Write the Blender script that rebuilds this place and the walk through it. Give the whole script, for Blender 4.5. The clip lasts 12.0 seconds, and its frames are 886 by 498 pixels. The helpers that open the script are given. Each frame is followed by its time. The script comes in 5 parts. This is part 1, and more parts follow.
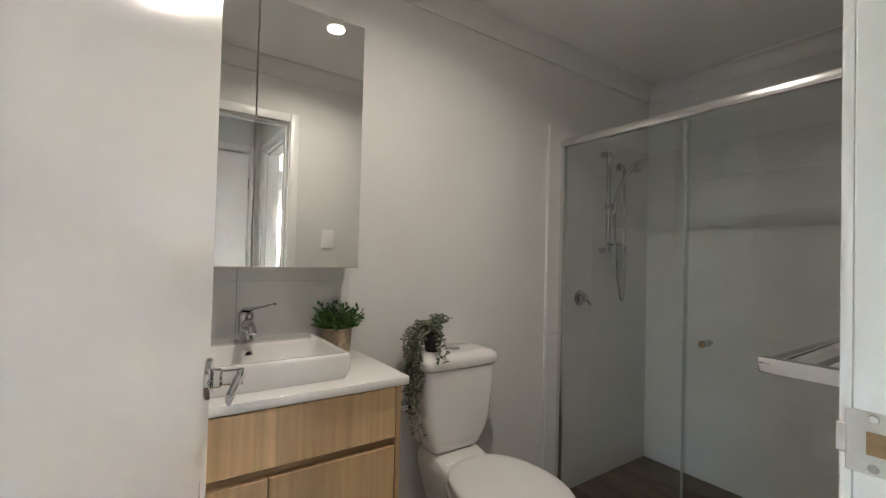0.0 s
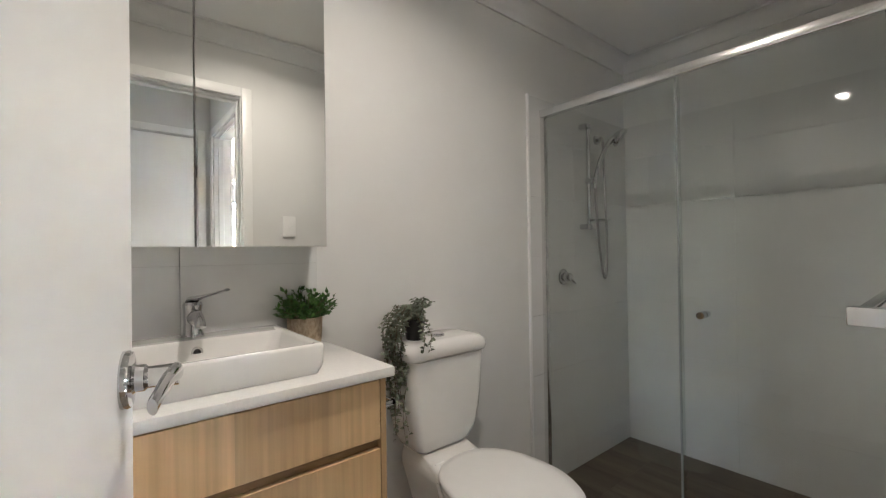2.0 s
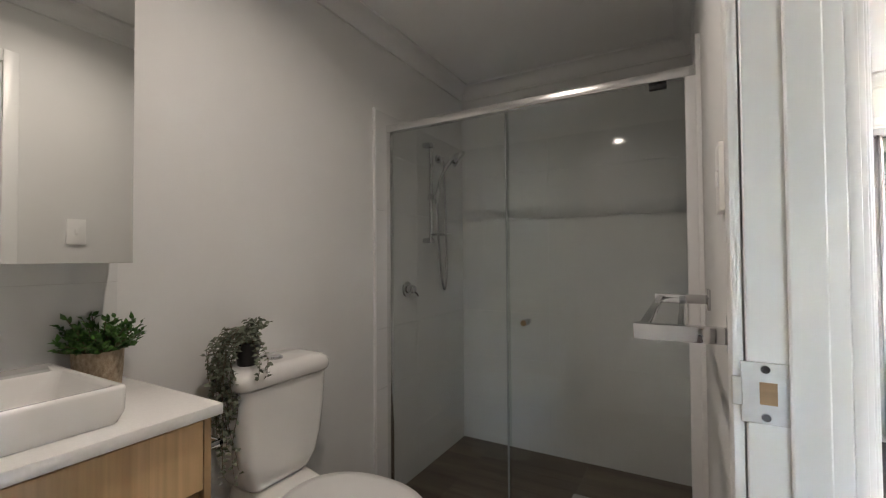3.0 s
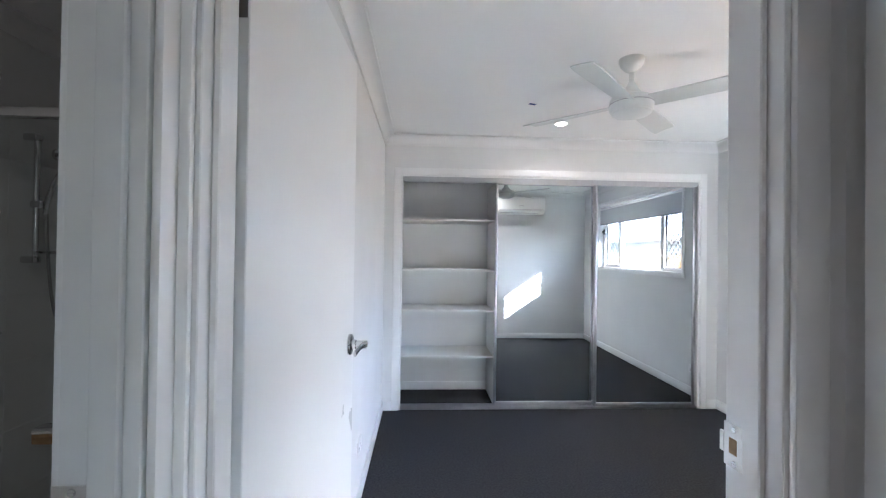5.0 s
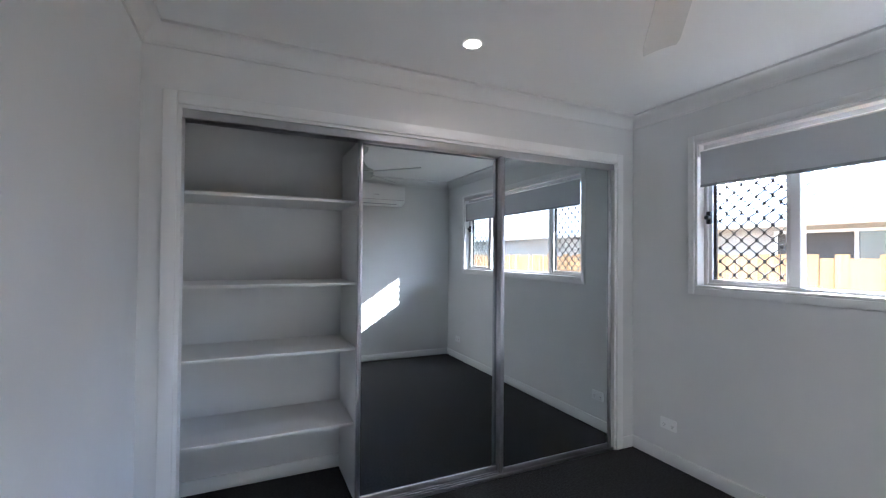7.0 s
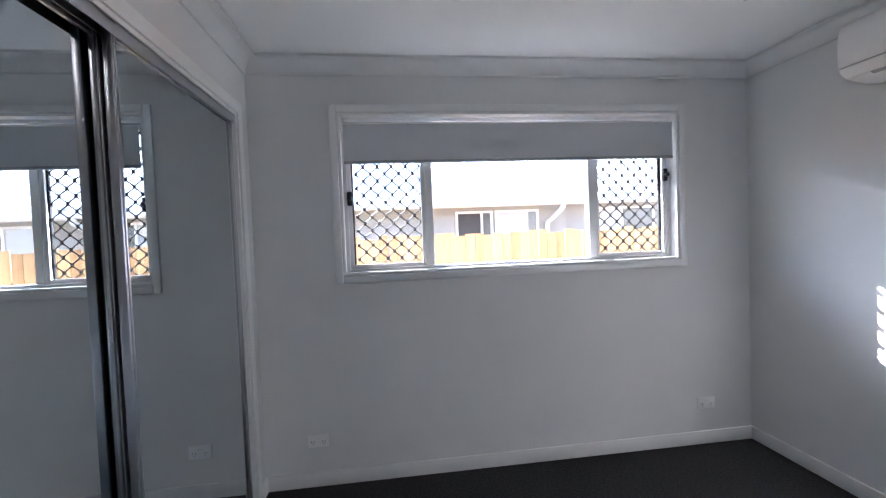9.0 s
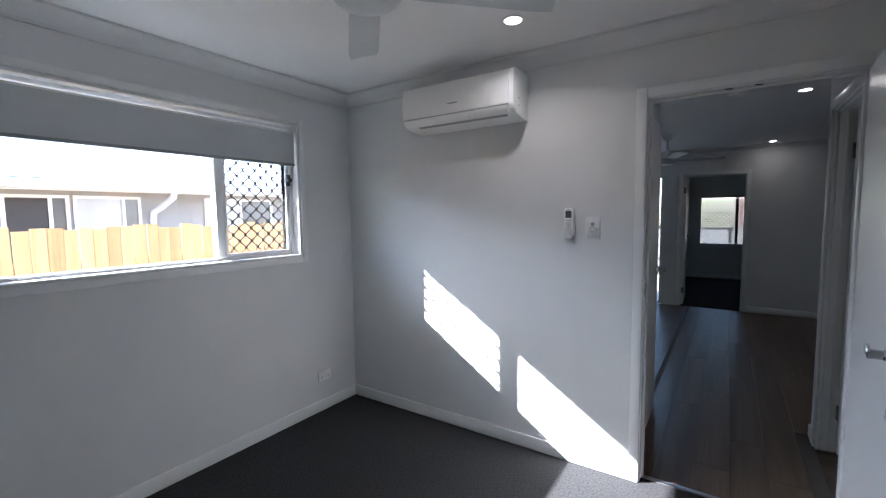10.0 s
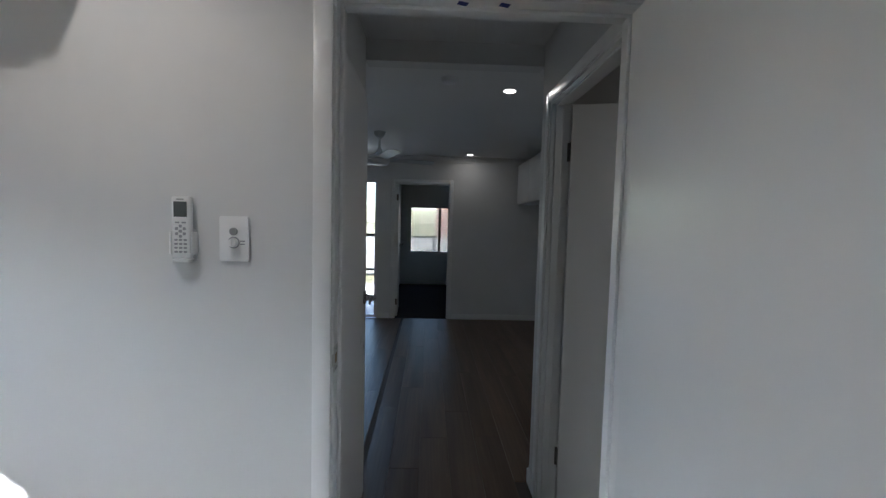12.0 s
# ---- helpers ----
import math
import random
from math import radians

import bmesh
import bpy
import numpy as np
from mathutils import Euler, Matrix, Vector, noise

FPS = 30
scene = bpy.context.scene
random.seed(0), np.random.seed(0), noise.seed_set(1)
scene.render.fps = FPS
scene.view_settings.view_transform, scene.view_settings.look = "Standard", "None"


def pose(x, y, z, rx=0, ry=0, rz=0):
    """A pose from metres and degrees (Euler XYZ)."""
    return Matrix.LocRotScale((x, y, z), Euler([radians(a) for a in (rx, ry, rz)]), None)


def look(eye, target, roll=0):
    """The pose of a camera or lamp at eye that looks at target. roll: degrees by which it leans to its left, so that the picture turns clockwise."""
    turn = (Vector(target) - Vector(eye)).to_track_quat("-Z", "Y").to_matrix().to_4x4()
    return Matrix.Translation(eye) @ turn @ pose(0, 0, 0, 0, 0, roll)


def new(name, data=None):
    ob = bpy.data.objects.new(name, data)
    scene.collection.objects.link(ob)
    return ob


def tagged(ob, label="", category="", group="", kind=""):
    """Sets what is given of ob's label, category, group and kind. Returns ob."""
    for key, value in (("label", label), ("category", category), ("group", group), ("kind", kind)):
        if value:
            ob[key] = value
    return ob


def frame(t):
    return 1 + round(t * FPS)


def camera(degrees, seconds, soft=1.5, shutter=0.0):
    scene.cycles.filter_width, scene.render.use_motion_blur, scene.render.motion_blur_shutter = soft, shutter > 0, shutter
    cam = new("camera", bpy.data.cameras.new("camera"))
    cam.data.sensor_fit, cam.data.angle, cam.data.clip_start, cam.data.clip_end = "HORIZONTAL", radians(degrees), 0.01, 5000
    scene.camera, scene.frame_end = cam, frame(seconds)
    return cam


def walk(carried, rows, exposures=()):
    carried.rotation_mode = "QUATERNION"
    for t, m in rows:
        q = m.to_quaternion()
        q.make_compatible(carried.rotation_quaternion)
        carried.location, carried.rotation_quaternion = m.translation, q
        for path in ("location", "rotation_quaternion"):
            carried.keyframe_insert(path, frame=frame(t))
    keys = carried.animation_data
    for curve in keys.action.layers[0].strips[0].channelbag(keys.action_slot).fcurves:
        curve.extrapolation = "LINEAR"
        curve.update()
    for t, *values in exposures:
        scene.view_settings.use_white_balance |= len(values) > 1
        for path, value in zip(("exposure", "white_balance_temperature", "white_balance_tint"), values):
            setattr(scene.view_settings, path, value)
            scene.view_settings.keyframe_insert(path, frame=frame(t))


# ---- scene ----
cam = camera(92.5, 12.0, soft=1.2)
PATH = [
    (0, (-0.401, -0.851, 1.256), (-2.042, 0.291, 1.292), 1.5),
    (0.5, (-0.461, -0.83, 1.23), (-2.14, 0.257, 1.253), 3.3),
    (1, (-0.514, -0.815, 1.222), (-2.181, 0.291, 1.24), -0.1),
    (1.5, (-0.532, -0.79, 1.209), (-2.164, 0.367, 1.229), -0.0),
    (2, (-0.578, -0.79, 1.187), (-2.121, 0.483, 1.202), -0.8),
    (2.5, (-0.606, -0.784, 1.197), (-1.844, 0.787, 1.228), 0.0),
    (3, (-0.599, -0.785, 1.216), (-1.582, 0.956, 1.258), -0.4),
    (3.5, (-0.483, -0.798, 1.244), (-1.159, 1.084, 1.282), -0.7),
    (3.7, (-0.387, -0.821, 1.274), (-0.916, 1.108, 1.306), -0.4),
    (5.3, (-0.103, -0.580, 1.374), (0.117, 1.434, 1.395), 0.7),
    (5.5, (-0.108, -0.450, 1.368), (0.187, 1.553, 1.393), 0.6),
    (6, (-0.059, -0.095, 1.373), (0.288, 1.886, 1.395), 0.6),
    (6.5, (-0.01, 0.32, 1.375), (0.551, 2.239, 1.404), 1.2),
    (6.7, (-0.007, 0.504, 1.375), (0.654, 2.391, 1.406), 1.1),
    (8.3, (0.035, 1.905, 1.44), (1.858, 2.718, 1.372), -2.7),
    (8.5, (0.048, 2.057, 1.443), (1.979, 2.572, 1.358), -2.4),
    (9, (0.124, 2.29, 1.40), (2.107, 2.038, 1.333), -2.3),
    (9.5, (0.114, 2.415, 1.42), (1.803, 1.350, 1.321), -1.7),
    (10, (0.055, 2.424, 1.474), (1.168, 0.769, 1.311), -0.7),
    (10.5, (0.021, 2.226, 1.461), (0.597, 0.316, 1.317), 0.3),
    (11, (0.044, 1.962, 1.44), (0.274, -0.02, 1.302), 1.0),
    (11.5, (0.137, 1.608, 1.457), (0.102, -0.387, 1.328), 1.3),
    (12, (0.154, 1.168, 1.449), (0.085, -0.827, 1.322), 1.4),
]
EXPOSURES = [(0, 6.4, 6350, 11), (0.5, 6.55, 6300, 11), (1.5, 6.5, 6300, 11), (2.0, 6.7, 6250, 11), (2.5, 6.8, 6150, 11), (3.0, 6.25, 6400, 14), (3.5, 5.75, 6300, 11), (3.7, 5.65, 6200, 12), (5.3, 5.05, 5600, 14), (5.6, 4.9, 5700, 14), (6.0, 4.2, 6050, 15), (6.6, 4.1, 5700, 15), (8.3, 3.9, 5500, 16), (9.2, 3.75, 5600, 18), (10, 3.55, 5500, 14), (11.2, 3.65, 5700, 12), (12, 3.6, 5700, 10)]
walk(cam, [(t, look(eye, target, roll)) for t, eye, target, roll in PATH], EXPOSURES)

# ---- daylight ----
SUN = Vector((1.03, 0.70, 0.695)).normalized()
world = bpy.data.worlds.new("sky")
scene.world = world
world.use_nodes = True
wn = world.node_tree.nodes
sky = wn.new("ShaderNodeTexSky")
sky.sky_type, sky.sun_disc = "NISHITA", False
sky.sun_elevation, sky.sun_rotation = math.asin(SUN.z), math.atan2(SUN.x, SUN.y)
world.node_tree.links.new(sky.outputs[0], wn["Background"].inputs[0])
wn["Background"].inputs[1].default_value = 0.15
sun = new("sun", bpy.data.lights.new("sun", "SUN"))
sun.data.energy, sun.data.angle, sun.data.color = 5.0, radians(0.5), (1.0, 0.95, 0.86)
sun.matrix_basis = look(SUN * 20, (0, 0, 0))


def lamp(x, y, z, watts, size=0.08, color=(1.0, 0.88, 0.75), spread=140):
    l = new("downlight_lamp", bpy.data.lights.new("downlight_lamp", "AREA"))
    l.data.shape, l.data.size, l.data.energy, l.data.color, l.data.spread = "DISK", size, watts, color, radians(spread)
    l.matrix_basis = pose(x, y, z)
    return l


CZ = 2.395
BATH_LAMP, BED_LAMPS, LIVING_LAMPS = (-1.14, -0.107), ((0.96, 2.55), (0.94, 0.487)), ((-0.40, -1.90), (-0.40, -4.79))
lamp(*BATH_LAMP, CZ - 0.012, 0.088, spread=155)
for p, watts in zip(BED_LAMPS, (0.13, 0.21)):
    lamp(*p, CZ - 0.012, watts)
for p, watts in zip(LIVING_LAMPS, (0.16, 0.035)):
    lamp(*p, CZ - 0.012, watts, spread=170)


# ---- materials ----
def mat(name, color, rough=0.5, metal=0.0, var=0.05, scale=3.0, bump=0.0, bscale=150.0, coat=0.0, second=None, stretch=(1, 1, 1), rvar=0.0):
    m = bpy.data.materials.new(name)
    m.use_nodes = True
    n, l = m.node_tree.nodes, m.node_tree.links
    b = n["Principled BSDF"]
    b.inputs["Roughness"].default_value, b.inputs["Metallic"].default_value = rough, metal
    b.inputs["Coat Weight"].default_value = coat
    co = n.new("ShaderNodeTexCoord")
    mp = n.new("ShaderNodeMapping")
    mp.inputs["Scale"].default_value = stretch
    l.new(co.outputs["Object"], mp.inputs[0])
    big = n.new("ShaderNodeTexNoise")
    big.inputs["Scale"].default_value, big.inputs["Detail"].default_value = scale, 6
    l.new(mp.outputs[0], big.inputs["Vector"])
    mix = n.new("ShaderNodeMix")
    mix.data_type = "RGBA"
    lo = second or [c * (1 - var) for c in color]
    hi = color if second else [min(1, c * (1 + var)) for c in color]
    mix.inputs["A"].default_value, mix.inputs["B"].default_value = (*lo, 1), (*hi, 1)
    ramp = n.new("ShaderNodeMapRange")
    ramp.inputs["From Min"].default_value, ramp.inputs["From Max"].default_value = 0.3, 0.7
    l.new(big.outputs[0], ramp.inputs[0])
    l.new(ramp.outputs[0], mix.inputs["Factor"])
    l.new(mix.outputs["Result"], b.inputs["Base Color"])
    if rvar:
        rr = n.new("ShaderNodeMapRange")
        rr.inputs["To Min"].default_value, rr.inputs["To Max"].default_value = max(0, rough - rvar), rough + rvar
        l.new(big.outputs[0], rr.inputs[0])
        l.new(rr.outputs[0], b.inputs["Roughness"])
    if bump:
        fine = n.new("ShaderNodeTexNoise")
        fine.inputs["Scale"].default_value, fine.inputs["Detail"].default_value = bscale, 3
        l.new(co.outputs["Object"], fine.inputs["Vector"])
        bp = n.new("ShaderNodeBump")
        bp.inputs["Strength"].default_value, bp.inputs["Distance"].default_value = bump, 0.002
        l.new(fine.outputs[0], bp.inputs["Height"])
        l.new(bp.outputs[0], b.inputs["Normal"])
    return m


def glow(name, color, strength):
    m = bpy.data.materials.new(name)
    m.use_nodes = True
    b = m.node_tree.nodes["Principled BSDF"]
    b.inputs["Base Color"].default_value = (0.8, 0.8, 0.8, 1)
    b.inputs["Emission Color"].default_value, b.inputs["Emission Strength"].default_value = (*color, 1), strength
    return m


def clear_glass(name, tint, gloss=0.0):
    m = bpy.data.materials.new(name)
    m.use_nodes = True
    n, l = m.node_tree.nodes, m.node_tree.links
    n.remove(n["Principled BSDF"])
    t, g, f, x = (n.new("ShaderNode" + k) for k in ("BsdfTransparent", "BsdfGlossy", "LayerWeight", "MixShader"))
    t.inputs[0].default_value = (*tint, 1)
    g.inputs["Roughness"].default_value = gloss
    f.inputs["Blend"].default_value = 0.5
    p, k = n.new("ShaderNodeMath"), n.new("ShaderNodeMath")
    p.operation, k.operation = "POWER", "MULTIPLY_ADD"
    p.inputs[1].default_value = 5.0
    k.inputs[1].default_value, k.inputs[2].default_value = 0.96, 0.04
    l.new(f.outputs["Facing"], p.inputs[0])
    l.new(p.outputs[0], k.inputs[0])
    l.new(k.outputs[0], x.inputs[0])
    l.new(t.outputs[0], x.inputs[1])
    l.new(g.outputs[0], x.inputs[2])
    l.new(x.outputs[0], n["Material Output"].inputs[0])
    return m


def grain_wood(name, dark, light, along=2, rough=0.45, scale=1.0, stave=0.0, streaks=(0.78, 1.12)):
    """Timber with long streaks along one axis and broader boards across."""
    m = mat(name, light, rough, second=dark, scale=9.0 * scale, stretch=[0.06 if i == along else 1.0 for i in range(3)], bump=0.15, bscale=260)
    n, l = m.node_tree.nodes, m.node_tree.links
    co = n["Texture Coordinate"]
    info = n.new("ShaderNodeObjectInfo")
    shift = n.new("ShaderNodeVectorMath")
    shift.operation = "MULTIPLY_ADD"
    shift.inputs[1].default_value = (37.0, 23.0, 11.0)
    l.new(info.outputs["Random"], shift.inputs[0])
    l.new(co.outputs["Object"], shift.inputs[2])
    l.new(shift.outputs[0], n["Mapping"].inputs[0])
    mp = n.new("ShaderNodeMapping")
    mp.inputs["Scale"].default_value = [0.03 if i == along else 1.0 for i in range(3)]
    l.new(shift.outputs[0], mp.inputs[0])
    streak = n.new("ShaderNodeTexNoise")
    streak.inputs["Scale"].default_value, streak.inputs["Detail"].default_value = 70 * scale, 5
    l.new(mp.outputs[0], streak.inputs["Vector"])
    old = n["Mix"]
    mul = n.new("ShaderNodeMix")
    mul.data_type, mul.blend_type = "RGBA", "MULTIPLY"
    mul.inputs["Factor"].default_value = 1.0
    r = n.new("ShaderNodeMapRange")
    r.inputs["From Min"].default_value, r.inputs["From Max"].default_value = 0.3, 0.7
    r.inputs["To Min"].default_value, r.inputs["To Max"].default_value = streaks
    l.new(streak.outputs[0], r.inputs[0])
    rr = n.new("ShaderNodeMapRange")
    rr.inputs["To Min"].default_value, rr.inputs["To Max"].default_value = 0.86, 1.12
    l.new(info.outputs["Random"], rr.inputs[0])
    pr = n.new("ShaderNodeMath")
    pr.operation = "MULTIPLY"
    l.new(r.outputs[0], pr.inputs[0])
    l.new(rr.outputs[0], pr.inputs[1])
    if stave:
        sep, cut, snap, wn_, sr, both = (n.new("ShaderNode" + k) for k in ("SeparateXYZ", "Math", "Math", "TexWhiteNoise", "MapRange", "Math"))
        cut.operation, snap.operation, both.operation = "DIVIDE", "FLOOR", "MULTIPLY"
        cut.inputs[1].default_value = stave
        wn_.noise_dimensions = "1D"
        sr.inputs["To Min"].default_value, sr.inputs["To Max"].default_value = 0.84, 1.14
        l.new(shift.outputs[0], sep.inputs[0])
        l.new(sep.outputs[1], cut.inputs[0])
        l.new(cut.outputs[0], snap.inputs[0])
        l.new(snap.outputs[0], wn_.inputs["W"])
        l.new(wn_.outputs["Value"], sr.inputs[0])
        l.new(sr.outputs[0], both.inputs[0])
        l.new(pr.outputs[0], both.inputs[1])
        pr = both
    l.new(old.outputs["Result"], mul.inputs["A"])
    l.new(pr.outputs[0], mul.inputs["B"])
    l.new(mul.outputs["Result"], n["Principled BSDF"].inputs["Base Color"])
    return m


M_WALL = mat("wall_paint", (0.74, 0.74, 0.73), 0.68, var=0.028, scale=2.2, bump=0.10, bscale=350)
M_CEIL = mat("ceiling_paint", (0.84, 0.84, 0.83), 0.85, var=0.015, scale=1.2, bump=0.06, bscale=300)
M_CORNICE = mat("cornice_paint", (0.775, 0.775, 0.765), 0.8, var=0.015, scale=2, bump=0.05, bscale=300)
M_TRIM = mat("trim_gloss_paint", (0.825, 0.825, 0.815), 0.32, var=0.015, scale=4, bump=0.03, bscale=60, rvar=0.06)
M_DOOR = mat("door_satin_paint", (0.80, 0.80, 0.79), 0.30, var=0.015, scale=2, bump=0.05, bscale=25, rvar=0.08)
M_CARPET = mat("charcoal_carpet", (0.036, 0.034, 0.035), 0.97, second=(0.006, 0.006, 0.007), scale=85, bump=1.0, bscale=300)
M_CHROME = mat("chrome", (0.58, 0.58, 0.59), 0.07, 1.0, var=0.02, scale=30, rvar=0.04)
M_STEEL = mat("satin_steel", (0.62, 0.61, 0.59), 0.32, 1.0, var=0.05, scale=60, rvar=0.06)
# hinge steel with the dark surroundings it reflects put into its colour
M_HINGE = mat("dark_reflection_steel", (0.20, 0.19, 0.18), 0.38, 1.0, var=0.1, scale=60)
M_ALU = mat("silver_aluminium", (0.52, 0.52, 0.54), 0.33, 1.0, var=0.04, scale=40, rvar=0.05)
M_MIRROR = mat("mirror_silver", (0.60, 0.645, 0.67), 0.0, 1.0, var=0.004, scale=2)
M_BMIRROR = mat("bathroom_mirror_silver", (0.80, 0.81, 0.79), 0.0, 1.0, var=0.004, scale=2)
M_PLASTIC = mat("white_plastic", (0.88, 0.88, 0.87), 0.28, var=0.01, scale=20)
M_FAN = mat("fan_white_plastic", (0.60, 0.62, 0.605), 0.35, var=0.02, scale=15)
M_SLOT = mat("pale_grey_plastic", (0.42, 0.43, 0.44), 0.4, var=0.03, scale=40)
M_GREYPL = mat("grey_plastic", (0.35, 0.36, 0.37), 0.4, var=0.03, scale=40)
M_BLACK = mat("black_powdercoat", (0.012, 0.012, 0.013), 0.45, var=0.2, scale=30)
M_FRAME = mat("white_powdercoat", (0.78, 0.78, 0.78), 0.35, var=0.02, scale=12)
M_MELA = mat("white_melamine", (0.78, 0.77, 0.75), 0.42, var=0.015, scale=8, bump=0.03, bscale=300)
M_CERAMIC = mat("glazed_white_ceramic", (0.83, 0.82, 0.80), 0.08, var=0.01, scale=4, coat=0.4)
M_STONE = mat("white_stone_top", (0.82, 0.81, 0.79), 0.16, var=0.025, scale=160)
M_TILE = mat("grey_white_wall_tile", (0.70, 0.705, 0.70), 0.05, var=0.02, scale=5, bump=0.01, bscale=20, rvar=0.02)
M_GROUT = mat("pale_grout", (0.58, 0.575, 0.565), 0.85, var=0.06, scale=90)
M_DGROUT = mat("dark_grout", (0.10, 0.09, 0.08), 0.9, var=0.1, scale=90)
M_FTILE = grain_wood("brown_floor_tile", (0.080, 0.062, 0.045), (0.165, 0.130, 0.098), 0, 0.4)
M_PLANK = grain_wood("brown_vinyl_plank", (0.074, 0.045, 0.027), (0.160, 0.103, 0.066), 1, 0.36)
M_OAK = grain_wood("pale_oak_veneer", (0.50, 0.325, 0.165), (0.64, 0.445, 0.245), 2, 0.42, stave=0.115, streaks=(0.84, 1.09))
# darker copy of the oak, with the shade of recesses in its colour
M_OAKDK = grain_wood("recess_shaded_oak", (0.27, 0.165, 0.075), (0.38, 0.245, 0.12), 1, 0.5)
M_PALING = grain_wood("treated_pine_paling", (0.36, 0.19, 0.075), (0.54, 0.32, 0.15), 2, 0.8)
M_CREAM = mat("pale_grey_render", (0.32, 0.32, 0.315), 0.9, var=0.05, scale=2, bump=0.2, bscale=60)
M_ROOF = mat("pale_steel_roof", (0.50, 0.51, 0.52), 0.4, 0.0, var=0.03, scale=1)
# unseen ground, made paler to bounce daylight onto the ceiling
M_GRASS = mat("pale_bounce_lawn", (0.20, 0.19, 0.10), 0.95, second=(0.32, 0.28, 0.18), scale=6, bump=0.8, bscale=80)
# slight tint added to the clear glass to dim the view outdoors
M_GLASS = clear_glass("window_glass", (0.90, 0.92, 0.92))
# grey tint added only to cut the daylight and the bright view
M_DIMGLASS = clear_glass("daylight_dimming_glass", (0.58, 0.58, 0.57))
M_SHOWER = clear_glass("shower_glass", (0.92, 0.938, 0.934))
M_BLIND = mat("grey_blockout_fabric", (0.62, 0.63, 0.65), 0.85, var=0.03, scale=300, bump=0.25, bscale=900)
M_CURTAIN = mat("pale_curtain_behind_glass", (0.42, 0.44, 0.46), 0.25, var=0.10, scale=9, stretch=(1, 3, 0.1))
M_FARGLASS = mat("dark_screened_glass", (0.035, 0.033, 0.032), 0.6, var=0.5, scale=25)
M_BRICK = mat("red_brown_brick", (0.24, 0.13, 0.10), 0.9, var=0.2, scale=3)
bn, bl = M_BRICK.node_tree.nodes, M_BRICK.node_tree.links
courses = bn.new("ShaderNodeTexBrick")
courses.inputs["Scale"].default_value, courses.inputs["Brick Width"].default_value, courses.inputs["Row Height"].default_value, courses.inputs["Mortar Size"].default_value = 1.0, 0.24, 0.086, 0.010
courses.inputs["Color1"].default_value, courses.inputs["Color2"].default_value, courses.inputs["Mortar"].default_value = (0.25, 0.13, 0.10, 1), (0.16, 0.09, 0.075, 1), (0.55, 0.52, 0.48, 1)
upright = bn.new("ShaderNodeMapping")
upright.inputs["Rotation"].default_value = (radians(-90), 0, 0)
bl.new(bn["Texture Coordinate"].outputs["Object"], upright.inputs[0])
bl.new(upright.outputs[0], courses.inputs["Vector"])
bl.new(courses.outputs["Color"], bn["Principled BSDF"].inputs["Base Color"])
M_TAPE = mat("blue_masking_tape", (0.012, 0.03, 0.20), 0.6, var=0.1, scale=80)
# near black for the shade inside holes that are not cut
M_DARK = mat("painted_cavity_shade", (0.02, 0.02, 0.02), 0.8)
M_LEAF = mat("bright_green_leaf", (0.055, 0.155, 0.018), 0.45, second=(0.018, 0.065, 0.008), scale=40)
M_SAGE = mat("sage_green_leaf", (0.23, 0.26, 0.19), 0.55, second=(0.085, 0.108, 0.07), scale=40)
M_STEM = mat("brown_stem", (0.10, 0.075, 0.04), 0.8)
M_WEAVE = mat("woven_beige_pot", (0.50, 0.41, 0.30), 0.85, second=(0.27, 0.20, 0.13), scale=120, stretch=(1, 1, 0.6), bump=0.8, bscale=180)
M_POTBLK = mat("black_plastic_pot", (0.012, 0.012, 0.012), 0.5)
M_SCREEN = mat("grey_display", (0.10, 0.11, 0.11), 0.2)
M_HOSE = mat("braided_steel_hose", (0.30, 0.30, 0.30), 0.3, 1.0, var=0.3, scale=400)
M_LAMPON = glow("lit_diffuser", (1.0, 0.90, 0.76), 1.2)


# ---- mesh helpers ----
def bx(bm, x0, x1, y0, y1, z0, z1, r=0.0, seg=2):
    g = bmesh.ops.create_cube(bm, size=1, matrix=Matrix.LocRotScale(((x0 + x1) / 2, (y0 + y1) / 2, (z0 + z1) / 2), None, (abs(x1 - x0), abs(y1 - y0), abs(z1 - z0))))
    if r:
        es = list({e for v in g["verts"] for e in v.link_edges})
        bmesh.ops.bevel(bm, geom=es, offset=r, segments=seg, affect="EDGES", profile=0.5)
    return bm


def box(*a, **k):
    return bx(bmesh.new(), *a, **k)


def cyl(bm, p0, p1, r0, r1=None, seg=20):
    p0, p1 = Vector(p0), Vector(p1)
    d = p1 - p0
    m = Matrix.Translation((p0 + p1) / 2) @ d.to_track_quat("Z", "Y").to_matrix().to_4x4()
    bmesh.ops.create_cone(bm, cap_ends=True, segments=seg, radius1=r0, radius2=r0 if r1 is None else r1, depth=d.length, matrix=m)
    return bm


